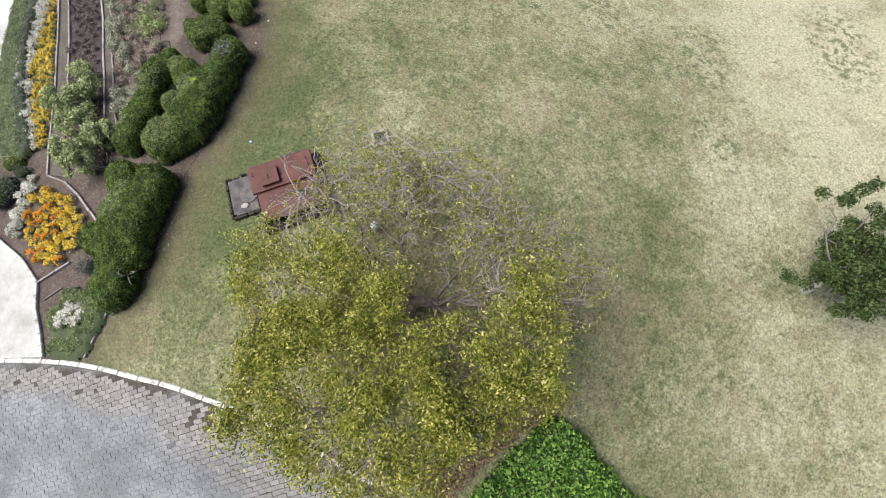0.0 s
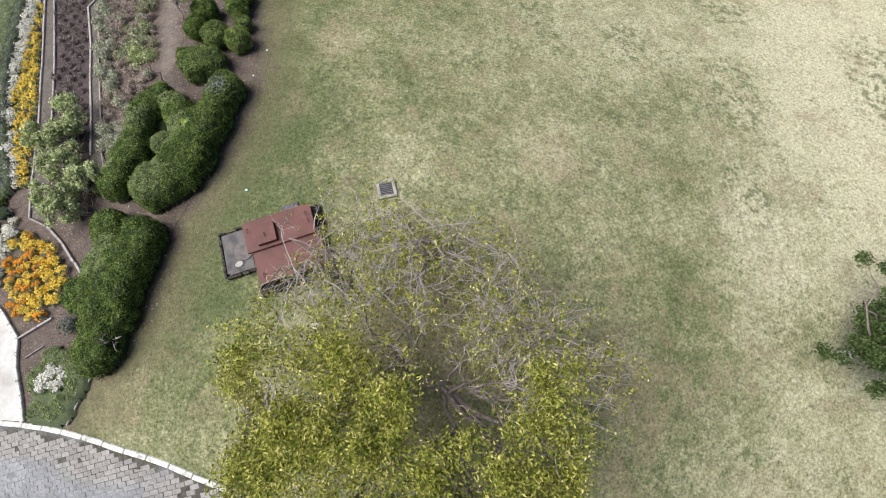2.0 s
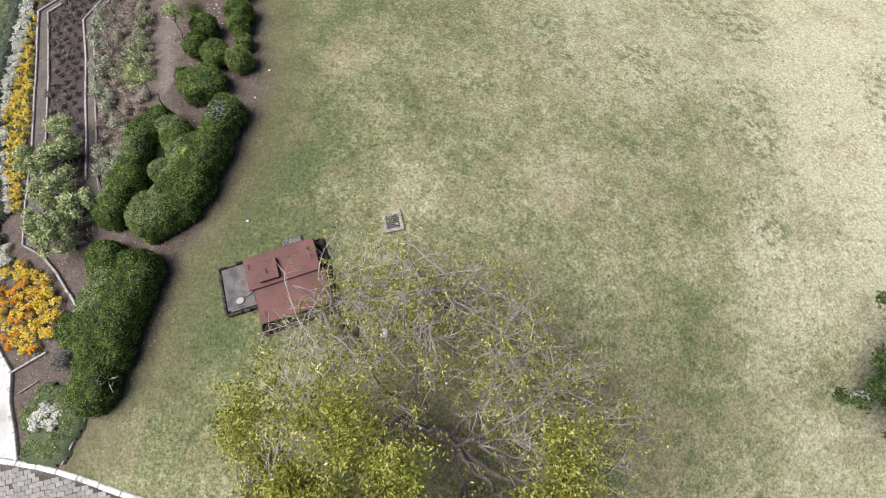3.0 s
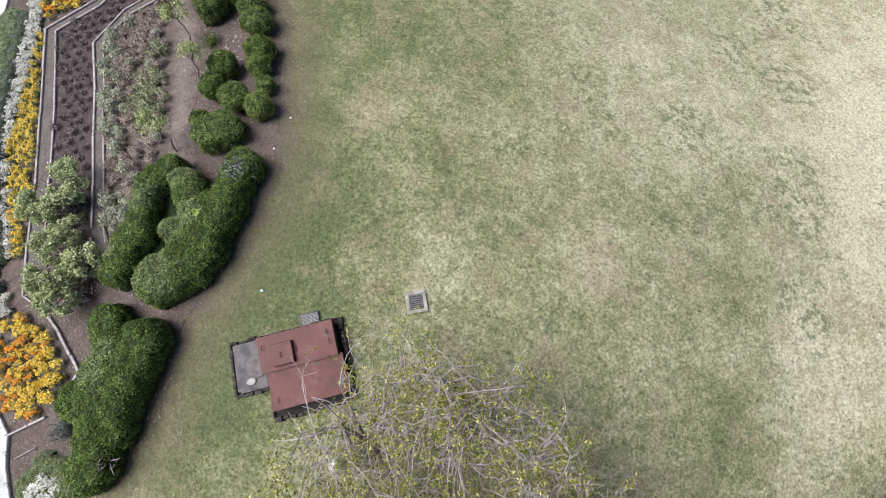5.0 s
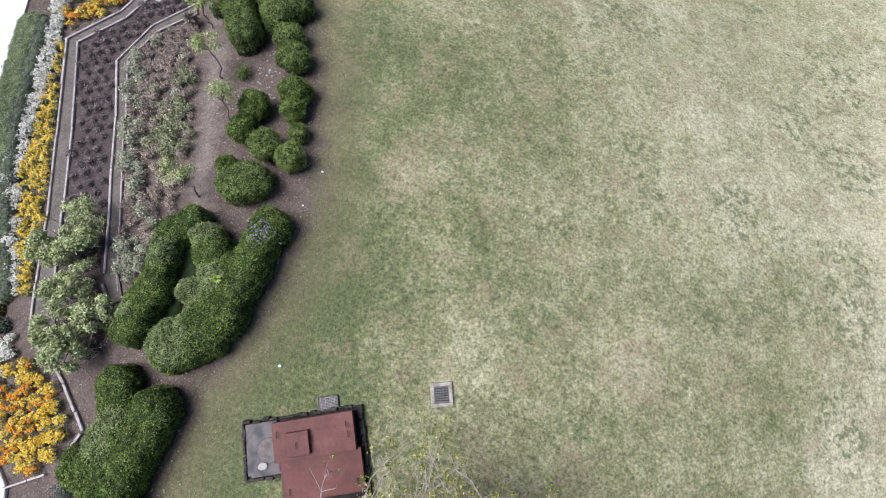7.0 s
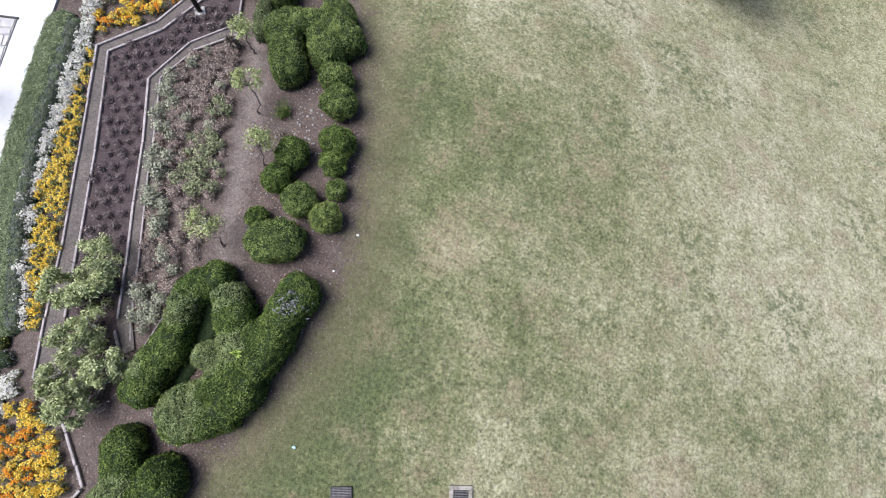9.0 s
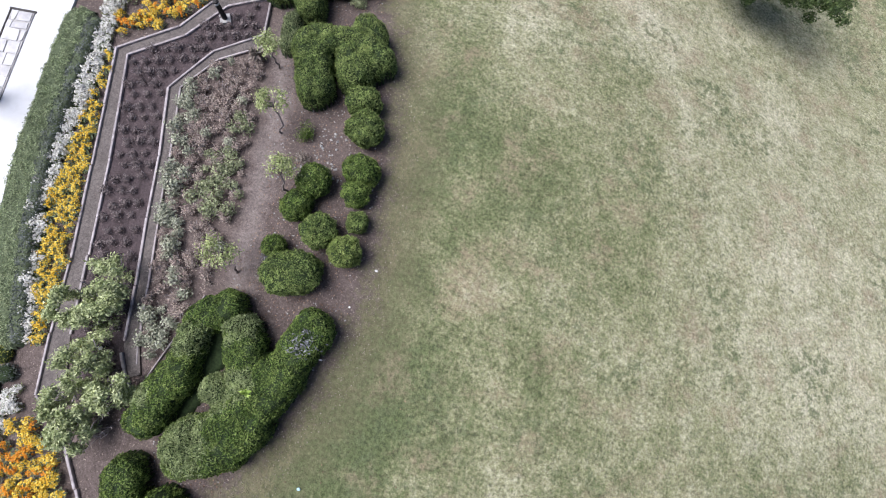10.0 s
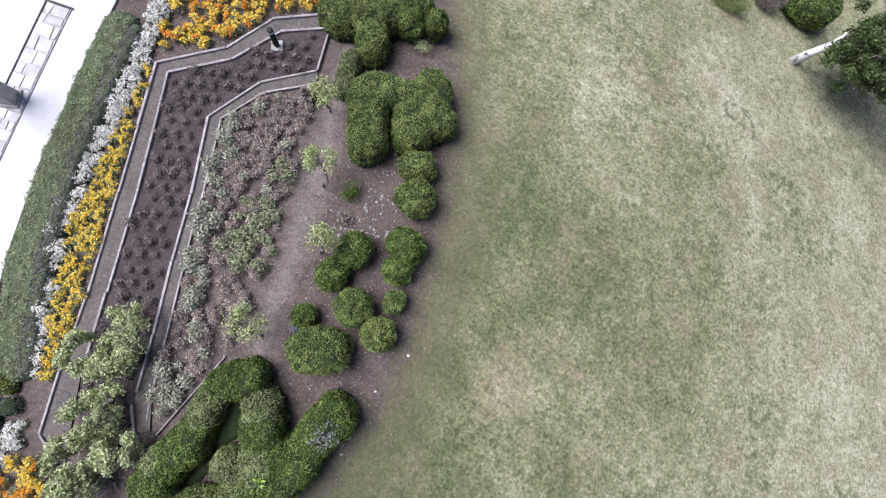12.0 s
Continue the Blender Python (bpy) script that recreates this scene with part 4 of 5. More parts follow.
def crooked(a, b, bends, sway, rng, radii):
    """A bent, tapering stem from a to b."""
    a, b = np.array(a, float), np.array(b, float)
    pts = [a + (b - a) * t + (rng.normal(size=3) * sway * math.sin(math.pi * t)) for t in np.linspace(0, 1, bends + 2)]
    return tube_data(pts, np.linspace(radii[0], radii[1], bends + 2))


def feathery_shrub(x, y, lobes, label, seed):
    rng = np.random.default_rng(seed)
    ob = thing("feathery_shrub", x, y, label=label, category="shrub", group="feathery shrubs")
    stems, pts, outs = [], [], []
    for lx, ly, r, h in lobes:
        for k in range(7):
            tip = (lx + rng.normal() * r * 0.5, ly + rng.normal() * r * 0.5, h * rng.uniform(0.5, 0.95))
            stems.append(crooked((lx * 0.4 + rng.normal() * 0.08, ly * 0.4 + rng.normal() * 0.08, -0.05), tip, 3, 0.06, rng, (0.018, 0.006)))
        for k in range(21):
            d = ways(1, rng, 0.35)[0]
            c = (lx + d[0] * r * 0.8, ly + d[1] * r * 0.8, h * 0.55 + d[2] * h * 0.42)
            p, o = cloud(c, (r * 0.28, r * 0.28, h * 0.16), 190, rng, 0.0)
            pts.append(p)
            outs.append(o + np.array([0, 0, 0.6]))
    for s in stems:
        part("stem", s, TWIG, ob)
    part("foliage", leaves(np.concatenate(pts), np.concatenate(outs), 0.075, rng, 0.4, 0.7), SHRUB_LEAF, ob, kind="stuff")


feathery_shrub(-10.95, 8.3, [(0.15, 0.55, 0.55, 0.9), (-0.3, -0.2, 0.45, 0.8), (0.35, -0.2, 0.5, 0.85)], "pale feathery grey-green shrub hanging over the rails", 51)
feathery_shrub(-10.05, 6.75, [(-0.35, 0.45, 0.5, 0.85), (-0.2, -0.25, 0.5, 0.85), (0.4, 0.2, 0.42, 0.8), (0.1, -0.75, 0.4, 0.75)], "pale leafy shrub with bare twigs at its foot", 52)


def twigs(name, x, y, lift, n, reach, label, seed, up=0.5):
    rng = np.random.default_rng(seed)
    ob = thing(name, x, y, lift, label=label, category="twigs")
    for k in range(n):
        d = ways(1, rng, up)[0] * reach * rng.uniform(0.6, 1.1)
        a = crooked((0, 0, -0.08), d, 3, 0.05 * reach, rng, (0.012, 0.004))
        b = crooked(d * 0.5, d * 0.6 + ways(1, rng, up)[0] * reach * 0.4, 2, 0.03, rng, (0.006, 0.003))
        part("twig", join(a, b), TWIG, ob)


twigs("bare_twigs", -9.55, 6.2, 0.0, 10, 0.6, "tangle of bare pale twigs beside the shrub", 53, 0.3)
twigs("bare_twigs", -7.72, 3.05, 0.52, 8, 0.3, "dead grey twigs in a gap of the hedge", 54, 0.8)
twigs("bare_shrub", 15.88, 14, 0.0, 6, 1.1, "small leafless shrub beyond the dry grass", 55, 0.8)


def sprout(x, y, lift, leaf, label, n, size, seed, name="sprout", spread=0.0):
    rng = np.random.default_rng(seed)
    ob = thing(name, x, y, lift, label=label, category="plant")
    part("stem", tube_data([(0, 0, -0.25), (0, 0, 0.02)], (0.012, 0.008)), TWIG, ob)
    d = ways(n, rng, 0.8)
    part("foliage", leaves(d * size * 0.3 + rng.normal(size=(n, 3)) * [spread, spread, spread * 0.3], d, size, rng, 0.35, 0.2), leaf, ob)


sprout(-7.07, 8.1, 0.78, SPROUT_LEAF, "bright yellow-green leafy sprout rising from the hedge", 22, 0.12, 56)
sprout(-6.48, 9.25, 0.7, SPRIG_LEAF, "grey-violet sprigs growing through the hedge", 170, 0.075, 57, spread=0.13)
sprout(-10.63, 14.76, 0.22, DEAD_LEAF, "brown spiky dried plant at the bed end", 60, 0.2, 58, "dried_plant")


def young_tree(x, y, lean, high, r, label, seed):
    """A thin crooked stem with a small pale crown."""
    rng = np.random.default_rng(seed)
    ob = thing("young_tree", x, y, label=label, category="tree", group="young trees")
    top = np.array([lean[0], lean[1], high])
    part("trunk", crooked((0, 0, -0.05), top * 0.85, 5, 0.05, rng, (0.028, 0.014)), BARK, ob)
    pts, outs = [], []
    for k in range(9):
        d = ways(1, rng, 0.3)[0]
        tip = top + d * np.array([r, r, r * 0.6]) * 0.75
        part("branch", crooked(top * 0.8, tip, 2, 0.03, rng, (0.011, 0.004)), BARK, ob)
        p, o = cloud(tip, (r * 0.55, r * 0.55, r * 0.4), 85, rng, 0.1)
        pts.append(p)
        outs.append(o + np.array([0, 0, 0.8]))
    part("crown", leaves(np.concatenate(pts), np.concatenate(outs), 0.06, rng, 0.45, 0.5), CROWN_LEAF, ob, kind="stuff")


young_tree(-9.2, 13.22, (-0.12, 0.3), 0.9, 0.3, "thin young tree with a pale sparse crown", 61)
young_tree(-8.45, 12.02, (0.0, 0.15), 0.9, 0.32, "thin young tree with a light green crown", 62)
young_tree(-8.58, 9.95, (-0.22, 0.25), 0.8, 0.36, "crooked young tree leaning over the worn path", 63)
young_tree(-10.08, 14.72, (0.05, 0.05), 0.9, 0.28, "slender young tree at the end of the bed", 64)


# ---- trees ----
def old_tree(x, y):
    """The autumn tree: a low fork, long crooked limbs, many bare twigs, leaves mostly on its south-west side."""
    rng = np.random.default_rng(71)
    ob = thing("autumn_tree", x, y, label="low spreading tree with yellowing leaves and bare twigs", category="tree")
    part("trunk", tube_data([(-0.14, -0.03, -0.1), (-0.04, 0, 0.25), (0.06, 0.04, 0.6)], (0.17, 0.13, 0.11), 9), BARK, ob, smooth=True)

    def run(a, b, n, sway, arch):
        a, b = np.array(a, float), np.array(b, float)
        return [a + (b - a) * t + np.array([0, 0, arch * math.sin(math.pi * t)]) + rng.normal(size=3) * sway * math.sin(math.pi * min(1.15 * t, 1)) for t in np.linspace(0, 1, n)]

    part("bough", tube_data([(0.02, 0.02, 0.5), (0.16, 0.0, 0.72), (0.54, -0.09, 0.84)], (0.125, 0.118, 0.1), 9), BARK, ob, smooth=True)
    part("bough", tube_data([(0.5, -0.08, 0.83), (0.84, -0.38, 0.97), (1.2, -0.56, 1.12), (1.5, -0.66, 1.24)], (0.08, 0.066, 0.05, 0.036), 8), BARK, ob, smooth=True)
    part("bough", tube_data([(1.0, -0.48, 1.03), (1.22, -0.78, 1.14), (1.3, -1.1, 1.26)], (0.045, 0.036, 0.025), 7), BARK, ob, smooth=True)
    part("bough", tube_data([(0.5, -0.09, 0.84), (0.85, -0.1, 0.95), (1.3, -0.04, 1.08)], (0.06, 0.045, 0.03), 7), BARK, ob, smooth=True)
    part("bough", tube_data([(0.02, 0.03, 0.5), (-0.12, 0.14, 0.75), (-0.4, 0.32, 1.0)], (0.075, 0.055, 0.042), 9), BARK, ob, smooth=True)

    def bent(a, b, n, sag, jog):
        bow = (a + b) / 2 + rng.normal(size=3) * sag * np.linalg.norm(b - a)
        return [a * (1 - t) ** 2 + bow * 2 * t * (1 - t) + b * t * t + rng.normal(size=3) * jog * math.sin(math.pi * t) for t in np.linspace(0, 1, n)]

    limbs, knots = [], []
    # direction, reach, rise, height of the fork on the trunk
    for az, reach, rise, low in ((205, 2.1, 1.7, 0.5), (248, 2.3, 1.8, 0.58), (292, 2.0, 1.75, 0.42), (322, 1.9, 1.25, 0.58), (358, 1.6, 1.2, 0.62), (38, 2.1, 1.8, 0.5), (88, 2.5, 2.0, 0.6), (132, 2.6, 1.9, 0.55)):
        w = radians(az)
        fork = (0.42, -0.07, 0.3 + low) if az > 260 or az < 60 else (-0.36, 0.29, 0.42 + low)
        main = run(fork, (math.cos(w) * reach, math.sin(w) * reach, rise), 8, 0.1, 0.1)
        part("limb", tube_data(main, np.linspace(0.06 if az == 322 else 0.055 if 180 < az < 345 else 0.04, 0.016, 8), 7), BARK, ob, smooth=True)
        limbs.append(main)
        for turn in (-38, -14, 16, 42):
            i = int(rng.integers(3, 7))
            v = w + radians(turn + rng.uniform(-8, 8))
            far = main[i] + np.array([math.cos(v), math.sin(v), 0.35]) * rng.uniform(0.7, 1.3)
            side = run(main[i], far, 6, 0.07, 0.08)
            part("branch", tube_data(side, np.linspace(0.032, 0.01, 6), 5), BARK, ob, smooth=True)
            limbs.append(side)
    for line in limbs:
        knots.extend(line[2:])
    knots = np.array(knots)
    small, hidden, pts, outs = [], [], [], []
    for k in range(1450):
        w, r = rng.uniform(0, 2 * math.pi), math.sqrt(rng.uniform(0, 1))
        edge = 1 + 0.12 * math.sin(3 * w + 1) + 0.08 * math.sin(7 * w)
        c = np.array([-0.12 + 3.45 * edge * r * math.cos(w), -0.3 + (4.1 if w < math.pi else 3.2) * edge * r * math.sin(w), 0])
        dome = 1.25 + 1.45 * math.sqrt(max(0.0, 1 - 0.92 * r * r))
        lumps = noise.noise(Vector((c[0] * 1.5, c[1] * 1.5, 2.0))) + 0.5 * noise.noise(Vector((c[0] * 3.7, c[1] * 3.7, 5.0)))
        c[2] = dome - rng.uniform(0, 1) ** 2 * 0.9 + 0.55 * lumps
        leafy = 1 / (1 + math.exp((c[1] - 0.15 + 0.3 * c[0]) * 2.6))
        leafy = max(leafy, 0.8 * math.exp(-((c[0] - 2.3) ** 2 + (c[1] + 0.2) ** 2) / 0.5))
        gap = max(math.exp(-((c[0] - 0.4) ** 2 + (c[1] + 0.25) ** 2) / 0.32), 0.9 * math.exp(-((c[0] - 1.0) ** 2 + (c[1] + 0.45) ** 2) / 0.34), 0.8 * math.exp(-((c[0] - 1.4) ** 2 + (c[1] + 0.95) ** 2) / 0.12), math.exp(-((c[0] + 3.5) ** 2 + (c[1] - 0.9) ** 2) / 0.5))
        if rng.random() < 1.3 * gap:
            continue
        leafy *= min(1.0, max(0.16 if c[1] < -0.6 else 0.08, 0.7 + 5.0 * lumps)) * (1 - 0.6 * gap)
        bare = leafy < (0.15 if c[1] < -0.5 else 0.3)
        if bare and rng.random() < (0.8 if c[0] < -1.6 and c[1] > 1.4 else 0.45):
            continue
        near = knots[np.argsort(np.linalg.norm(knots - c, axis=1))[int(rng.integers(0, 26 if bare else 2))]]
        line = bent(near, c, 7, 0.2, 0.025)
        (small if bare else hidden).append(tube_data(line, np.linspace(0.0115, 0.0035, 7) if bare else np.linspace(0.007, 0.002, 7), 4))
        tips = [c]
        for j in range(8 if bare else 0):
            q = line[1 + j % 5] + (line[2 + j % 5] - line[1 + j % 5]) * rng.random()
            e = q + (ways(1, rng, 0.25)[0] + 0.5 * (c - near) / max(np.linalg.norm(c - near), 0.1)) * rng.uniform(0.15, 0.38)
            small.append(tube_data(bent(q, e, 4, 0.18, 0.012), (0.006, 0.005, 0.004, 0.0024), 3))
            tips.append(e)
        if bare:
            for e in tips:
                n = int(rng.poisson(9) if rng.random() < 0.55 else 0)
                pts.append(e + rng.normal(size=(n, 3)) * 0.05)
                outs.append(np.tile([0, 0, 1.0], (n, 1)) + rng.normal(size=(n, 3)) * 0.6)
        n = int(rng.poisson(165 * leafy)) if not bare else 0
        spray = np.array([*rng.uniform(0.07, 0.2, 2), 0.1])
        pts.append(c + rng.normal(size=(n, 3)) * spray)
        outs.append(np.tile([0, 0, 1.0], (n, 1)) + rng.normal(size=(n, 3)) * 0.5)
    part("twig_mass", join(*small), TWIG, ob, "bare pale grey twigs", kind="stuff")
    part("twig_mass", join(*hidden), BARK, ob, "thin dark twigs inside the leaves", kind="stuff")
    part("crown", leaves(np.concatenate(pts), np.concatenate(outs), 0.067, rng, 0.45, 0.55, 0.3), AUTUMN_LEAF, ob, "thinning yellow-green leaves", kind="stuff")


old_tree(-0.98, 2.47)


def lime_tree(x, y, lean, shift, high, spread, bare_side, label, seed):
    """A tree with a limewashed trunk and a dark clumped crown."""
    rng = np.random.default_rng(seed)
    ob = thing("limewashed_tree", x, y, label=label, category="tree", group="limewashed trees")
    fork = np.array([lean[0], lean[1], 0.85])
    part("trunk", tube_data([(0, 0, -0.1), fork * 0.5 + [0.02, 0.03, 0], fork], (0.15, 0.115, 0.085), 9), LIME_BARK, ob, smooth=True)
    for end in ((0.38, 0.16, 0.3), (0.3, -0.14, 0.34), (0.12, 0.3, 0.3)):
        part("limb", crooked(fork * 0.98, fork + np.array(end), 3, 0.03, rng, (0.07, 0.04)), LIME_BARK, ob, smooth=True)
    pts, outs = [], []
    for k in range(11):
        w = 2 * math.pi * k / 11 + 0.3 + rng.uniform(-0.3, 0.3)
        reach = spread * rng.uniform(0.55, 0.95)
        end = fork * [1, 1, 0] + [shift[0] + math.cos(w) * reach, shift[1] + math.sin(w) * reach, high * rng.uniform(0.6, 0.95)]
        part("limb", crooked(fork * 0.97, end, 4, 0.12, rng, (0.04, 0.01)), BARK, ob, smooth=True)
        for j in range(22):
            t = rng.uniform(0.22, 1.08)
            c = fork + (end - fork) * t + rng.normal(size=3) * [0.34, 0.34, 0.2]
            if math.hypot(c[0] - fork[0] + 0.1, c[1] - fork[1] + 0.05) < 0.26 or noise.noise(Vector((c[0] * 1.3, c[1] * 1.3, seed))) < -0.3:
                continue
            round_ = math.degrees(math.atan2(c[1] - fork[1], c[0] - fork[0])) - bare_side
            if abs((round_ + 180) % 360 - 180) < 42 and math.hypot(c[0] - fork[0], c[1] - fork[1]) > 0.45:
                continue
            p, o = cloud(c, (0.21, 0.21, 0.16), 230, rng, 0.2)
            pts.append(p)
            outs.append(o + np.array([0, 0, 0.6]))
    part("crown", leaves(np.concatenate(pts), np.concatenate(outs), 0.07, rng, 0.65, 0.55), DARK_LEAF, ob, "dark green clumped leaves", kind="stuff")


lime_tree(9.57, 3.75, (0.0, 0.05), (0.68, 0.22), 2.2, 2.0, 138, "dark green tree with a limewashed forked trunk", 81)
lime_tree(-0.28, 23.95, (0.2, 0.05), (1.9, 0.35), 2.2, 1.5, 215, "leafy tree with a whitewashed leaning trunk", 82)


# ---- flower beds ----
def flower_plant(name, label, petals, group, seed, r=0.1, high=0.16, blooms=16, green=None):
    """One low flowering plant: leaves below, blooms of small petals on top. Stands at the origin."""
    rng = np.random.default_rng(seed)
    ob = tagged(new(name), label, "flower", group)
    d = ways(70, rng, 0.25)
    part("foliage", leaves(d * [r, r, high * 0.5] + [0, 0, high * 0.4], d, 0.055, rng, 0.45, 0.6), green or STRIP_LEAF, ob, kind="stuff")
    b = ways(blooms, rng, 0.9)
    c = b * [r, r, high * 0.45] + [0, 0, high * 0.55]
    at = np.repeat(c, 9, 0) + rng.normal(size=(blooms * 9, 3)) * 0.013
    part("flowering", leaves(at, np.repeat(b, 9, 0) + [0, 0, 0.5], 0.034, rng, 0.8, 0.55), petals, ob, kind="stuff")
    return ob


def plant_out(kinds, poly, gap, seed, keep=1.0, lift=0.02, scale=(0.8, 1.25)):
    """Sets copies of the plants over the polygon, roughly a gap apart."""
    rng = np.random.default_rng(seed)
    xs, ys = [p[0] for p in poly], [p[1] for p in poly]
    gx, gy = np.meshgrid(np.arange(min(xs), max(xs), gap), np.arange(min(ys), max(ys), gap))
    px = gx.ravel() + rng.uniform(-0.42, 0.42, gx.size) * gap
    py = gy.ravel() + rng.uniform(-0.42, 0.42, gx.size) * gap
    for x, y in zip(px, py):
        if inside(x, y, poly) and rng.random() < keep:
            kind = kinds[int(rng.integers(len(kinds)))] if isinstance(kinds, list) else kinds(x, y, rng)
            if kind:
                one = copy_thing(kind, pose(x, y, float(gz(x, y)) + lift, 0, 0, rng.uniform(0, 360)))
                s = rng.uniform(*scale)
                one.scale = (s, s, s * rng.uniform(0.85, 1.15))


marigolds = [flower_plant("marigold", "orange marigold plant in full bloom", ORANGE, "marigolds", 91), flower_plant("marigold", "golden yellow marigold plant in full bloom", YELLOW, "marigolds", 92), flower_plant("marigold", "deep yellow marigold plant with full blooms", YELLOW, "marigolds", 93, 0.09, 0.18)]
whites = [flower_plant("white_flower", "low white flowering border plant", WHITE_PETAL, "white flowers", 94, 0.12, 0.15, 28, GROUND_LEAF), flower_plant("white_flower", "low white flowering plant with grey leaves", WHITE_PETAL, "white flowers", 95, 0.1, 0.13, 22, GROUND_LEAF)]
for k, ob in enumerate(marigolds):
    ob.matrix_world = pose(*((-10.3, 4.9), (-10.6, 4.4), (-10.0, 4.3))[k], float(gz(-10.3, 4.6)) + 0.02)
for k, ob in enumerate(whites):
    ob.matrix_world = pose(*((-11.9, 5.3), (-11.85, 4.6))[k], float(gz(-11.87, 5.0)) + 0.02)

golds = [flower_plant("yellow_flower", "low yellow flowering border plant", YELLOW, "yellow flowers", 96, 0.1, 0.14, 13), flower_plant("yellow_flower", "low golden flowering border plant, half faded", YELLOW, "yellow flowers", 97, 0.09, 0.13, 9)]
for k, ob in enumerate(golds):
    ob.matrix_world = pose(*((-12.6, 9.0), (-13.35, 11.3))[k], float(gz(*((-12.6, 9.0), (-13.35, 11.3))[k])) + 0.02)
FLOWER_BED = [(-11.25, 5.85), (-10.66, 5.5), (-9.75, 4.9), (-9.62, 4.3), (-9.75, 3.95), (-10.17, 3.56), (-10.72, 3.5), (-11.4, 4.05), (-11.6, 4.87), (-11.55, 5.65)]
BORDER = ((-14.8, 15.6), (-14.45, 14.0), (-14.1, 12.74), (-13.85, 11.05), (-13.55, 9.64), (-13.05, 8.66), (-12.6, 7.69), (-12.25, 7.0))
plant_out(marigolds, FLOWER_BED, 0.19, 101, 0.88, scale=(0.8, 1.3))
plant_out(marigolds[:2] + [marigolds[1]], [(-14.6, 14.9), (-14.2, 14.0), (-13.95, 14.0), (-12.95, 15.0), (-12.5, 16.15), (-11.45, 16.9), (-11.5, 18.0), (-14.9, 18.0)], 0.2, 102, 0.78, scale=(0.85, 1.3))
plant_out(golds, [(x + 0.2, y) for x, y in BORDER[1:]] + [(-11.75, 7.0), (-11.9, 7.5), (-12.32, 8.9), (-13.05, 10.95), (-14.1, 13.8)], 0.16, 103, 0.88, scale=(0.85, 1.2))
plant_out(whites, [(x - 0.17, y) for x, y in BORDER] + [(x + 0.17, y) for x, y in BORDER[::-1]], 0.15, 104, 0.92, scale=(0.9, 1.4))
plant_out(whites, [(-11.85, 6.1), (-11.55, 5.85), (-11.7, 4.95), (-11.66, 4.2), (-11.95, 4.35), (-12.1, 5.1), (-12.1, 5.85)], 0.17, 105, 0.88)
plant_out(whites, [(-9.6, 2.25), (-9.37, 2.5), (-8.95, 2.42), (-8.9, 2.14), (-9.1, 1.86), (-9.25, 2.1), (-9.5, 2.0)], 0.14, 106, 0.85, 0.12, scale=(0.9, 1.3))


def low_plant(name, label, leaf, group, seed, r, high, n, size, slim=0.4, hollow=0.3):
    rng = np.random.default_rng(seed)
    ob = tagged(new(name), label, "plant", group)
    stems = [crooked((0, 0, -0.03), (*(rng.normal(size=2) * r * 0.5), high * 0.8), 1, 0.02, rng, (0.008, 0.004)) for k in range(5)]
    part("stem", join(*stems), TWIG, ob, kind="stuff")
    p, o = cloud((0, 0, high * 0.55), (r, r, high * 0.5), n, rng, hollow)
    part("foliage", leaves(p, o + [0, 0, 0.7], size, rng, slim, 0.5), leaf, ob, kind="stuff")
    return ob


rose = low_plant("rose_plant", "small dark leafless-looking rose plant in damp soil", ROSE_LEAF, "rose plants", 111, 0.135, 0.13, 110, 0.06, hollow=0.02)
rng = np.random.default_rng(112)
count = 0
for i in range(-5, 44):
    for j in range(-7, 10):
        x = -10.5 - 0.40 * 0.3 * i + 0.917 * 0.3 * j - 0.15 * (i % 2) * 0.917
        y = 7.3 + 0.917 * 0.3 * i + 0.40 * 0.3 * j - 0.15 * (i % 2) * 0.4
        near = [(x + 0.13 * a, y + 0.13 * b) for a, b in ((1, 0), (-1, 0), (0, 1), (0, -1))]
        if all(inside(a, b, ROSE_BED) for a, b in near):
            m = pose(x + rng.normal() * 0.02, y + rng.normal() * 0.02, float(gz(x, y)) + 0.035, 0, 0, rng.uniform(0, 360))
            one = copy_thing(rose, m) if count else rose
            one.matrix_world = m
            s = rng.uniform(0.75, 1.2)
            one.scale = (s, s, s)
            count += 1

silver = low_plant("silver_plant", "silvery grey-green bedding plant", GREY_LEAF, "bedding plants", 113, 0.16, 0.24, 150, 0.065, 0.5, 0.1)
fresh = low_plant("bedding_plant", "pale green leafy bedding plant", PALE_LEAF, "bedding plants", 114, 0.17, 0.22, 130, 0.065, 0.5, 0.1)
withered = low_plant("withered_plant", "withered brownish bedding plant", WITHERED_LEAF, "bedding plants", 115, 0.14, 0.17, 120, 0.055, 0.45, 0.1)
BEDDING = [(-10.62, 14.95), (-11.45, 14.25), (-11.9, 13.3), (-11.18, 11.65), (-10.67, 10.3), (-10.13, 8.94), (-9.72, 7.85), (-9.35, 7.75), (-9.05, 9.3), (-9.08, 10.4), (-9.25, 11.3), (-9.65, 12.3), (-10.05, 13.6)]
for ob, (x, y) in ((silver, (-11.23, 12.88)), (fresh, (-10.18, 11.41)), (withered, (-9.6, 9.82))):
    ob.matrix_world = pose(x, y, float(gz(x, y)) + 0.02)


def bedding(x, y, rng):
    across = (x + 9.7) * 0.917 + (y - 7.9) * 0.4
    if across < 0.54 and y > 9.6 or y < 8.7:
        return silver if rng.random() < 0.8 else withered
    if math.hypot(x + 10.1, y - 12.0) < 0.45 or math.hypot(x + 9.85, y - 11.45) < 0.6 or math.hypot(x + 10.2, y - 12.95) < 0.25:
        return fresh if rng.random() < 0.75 else withered
    return (withered if rng.random() < 0.86 else silver) if rng.random() < 0.82 else None


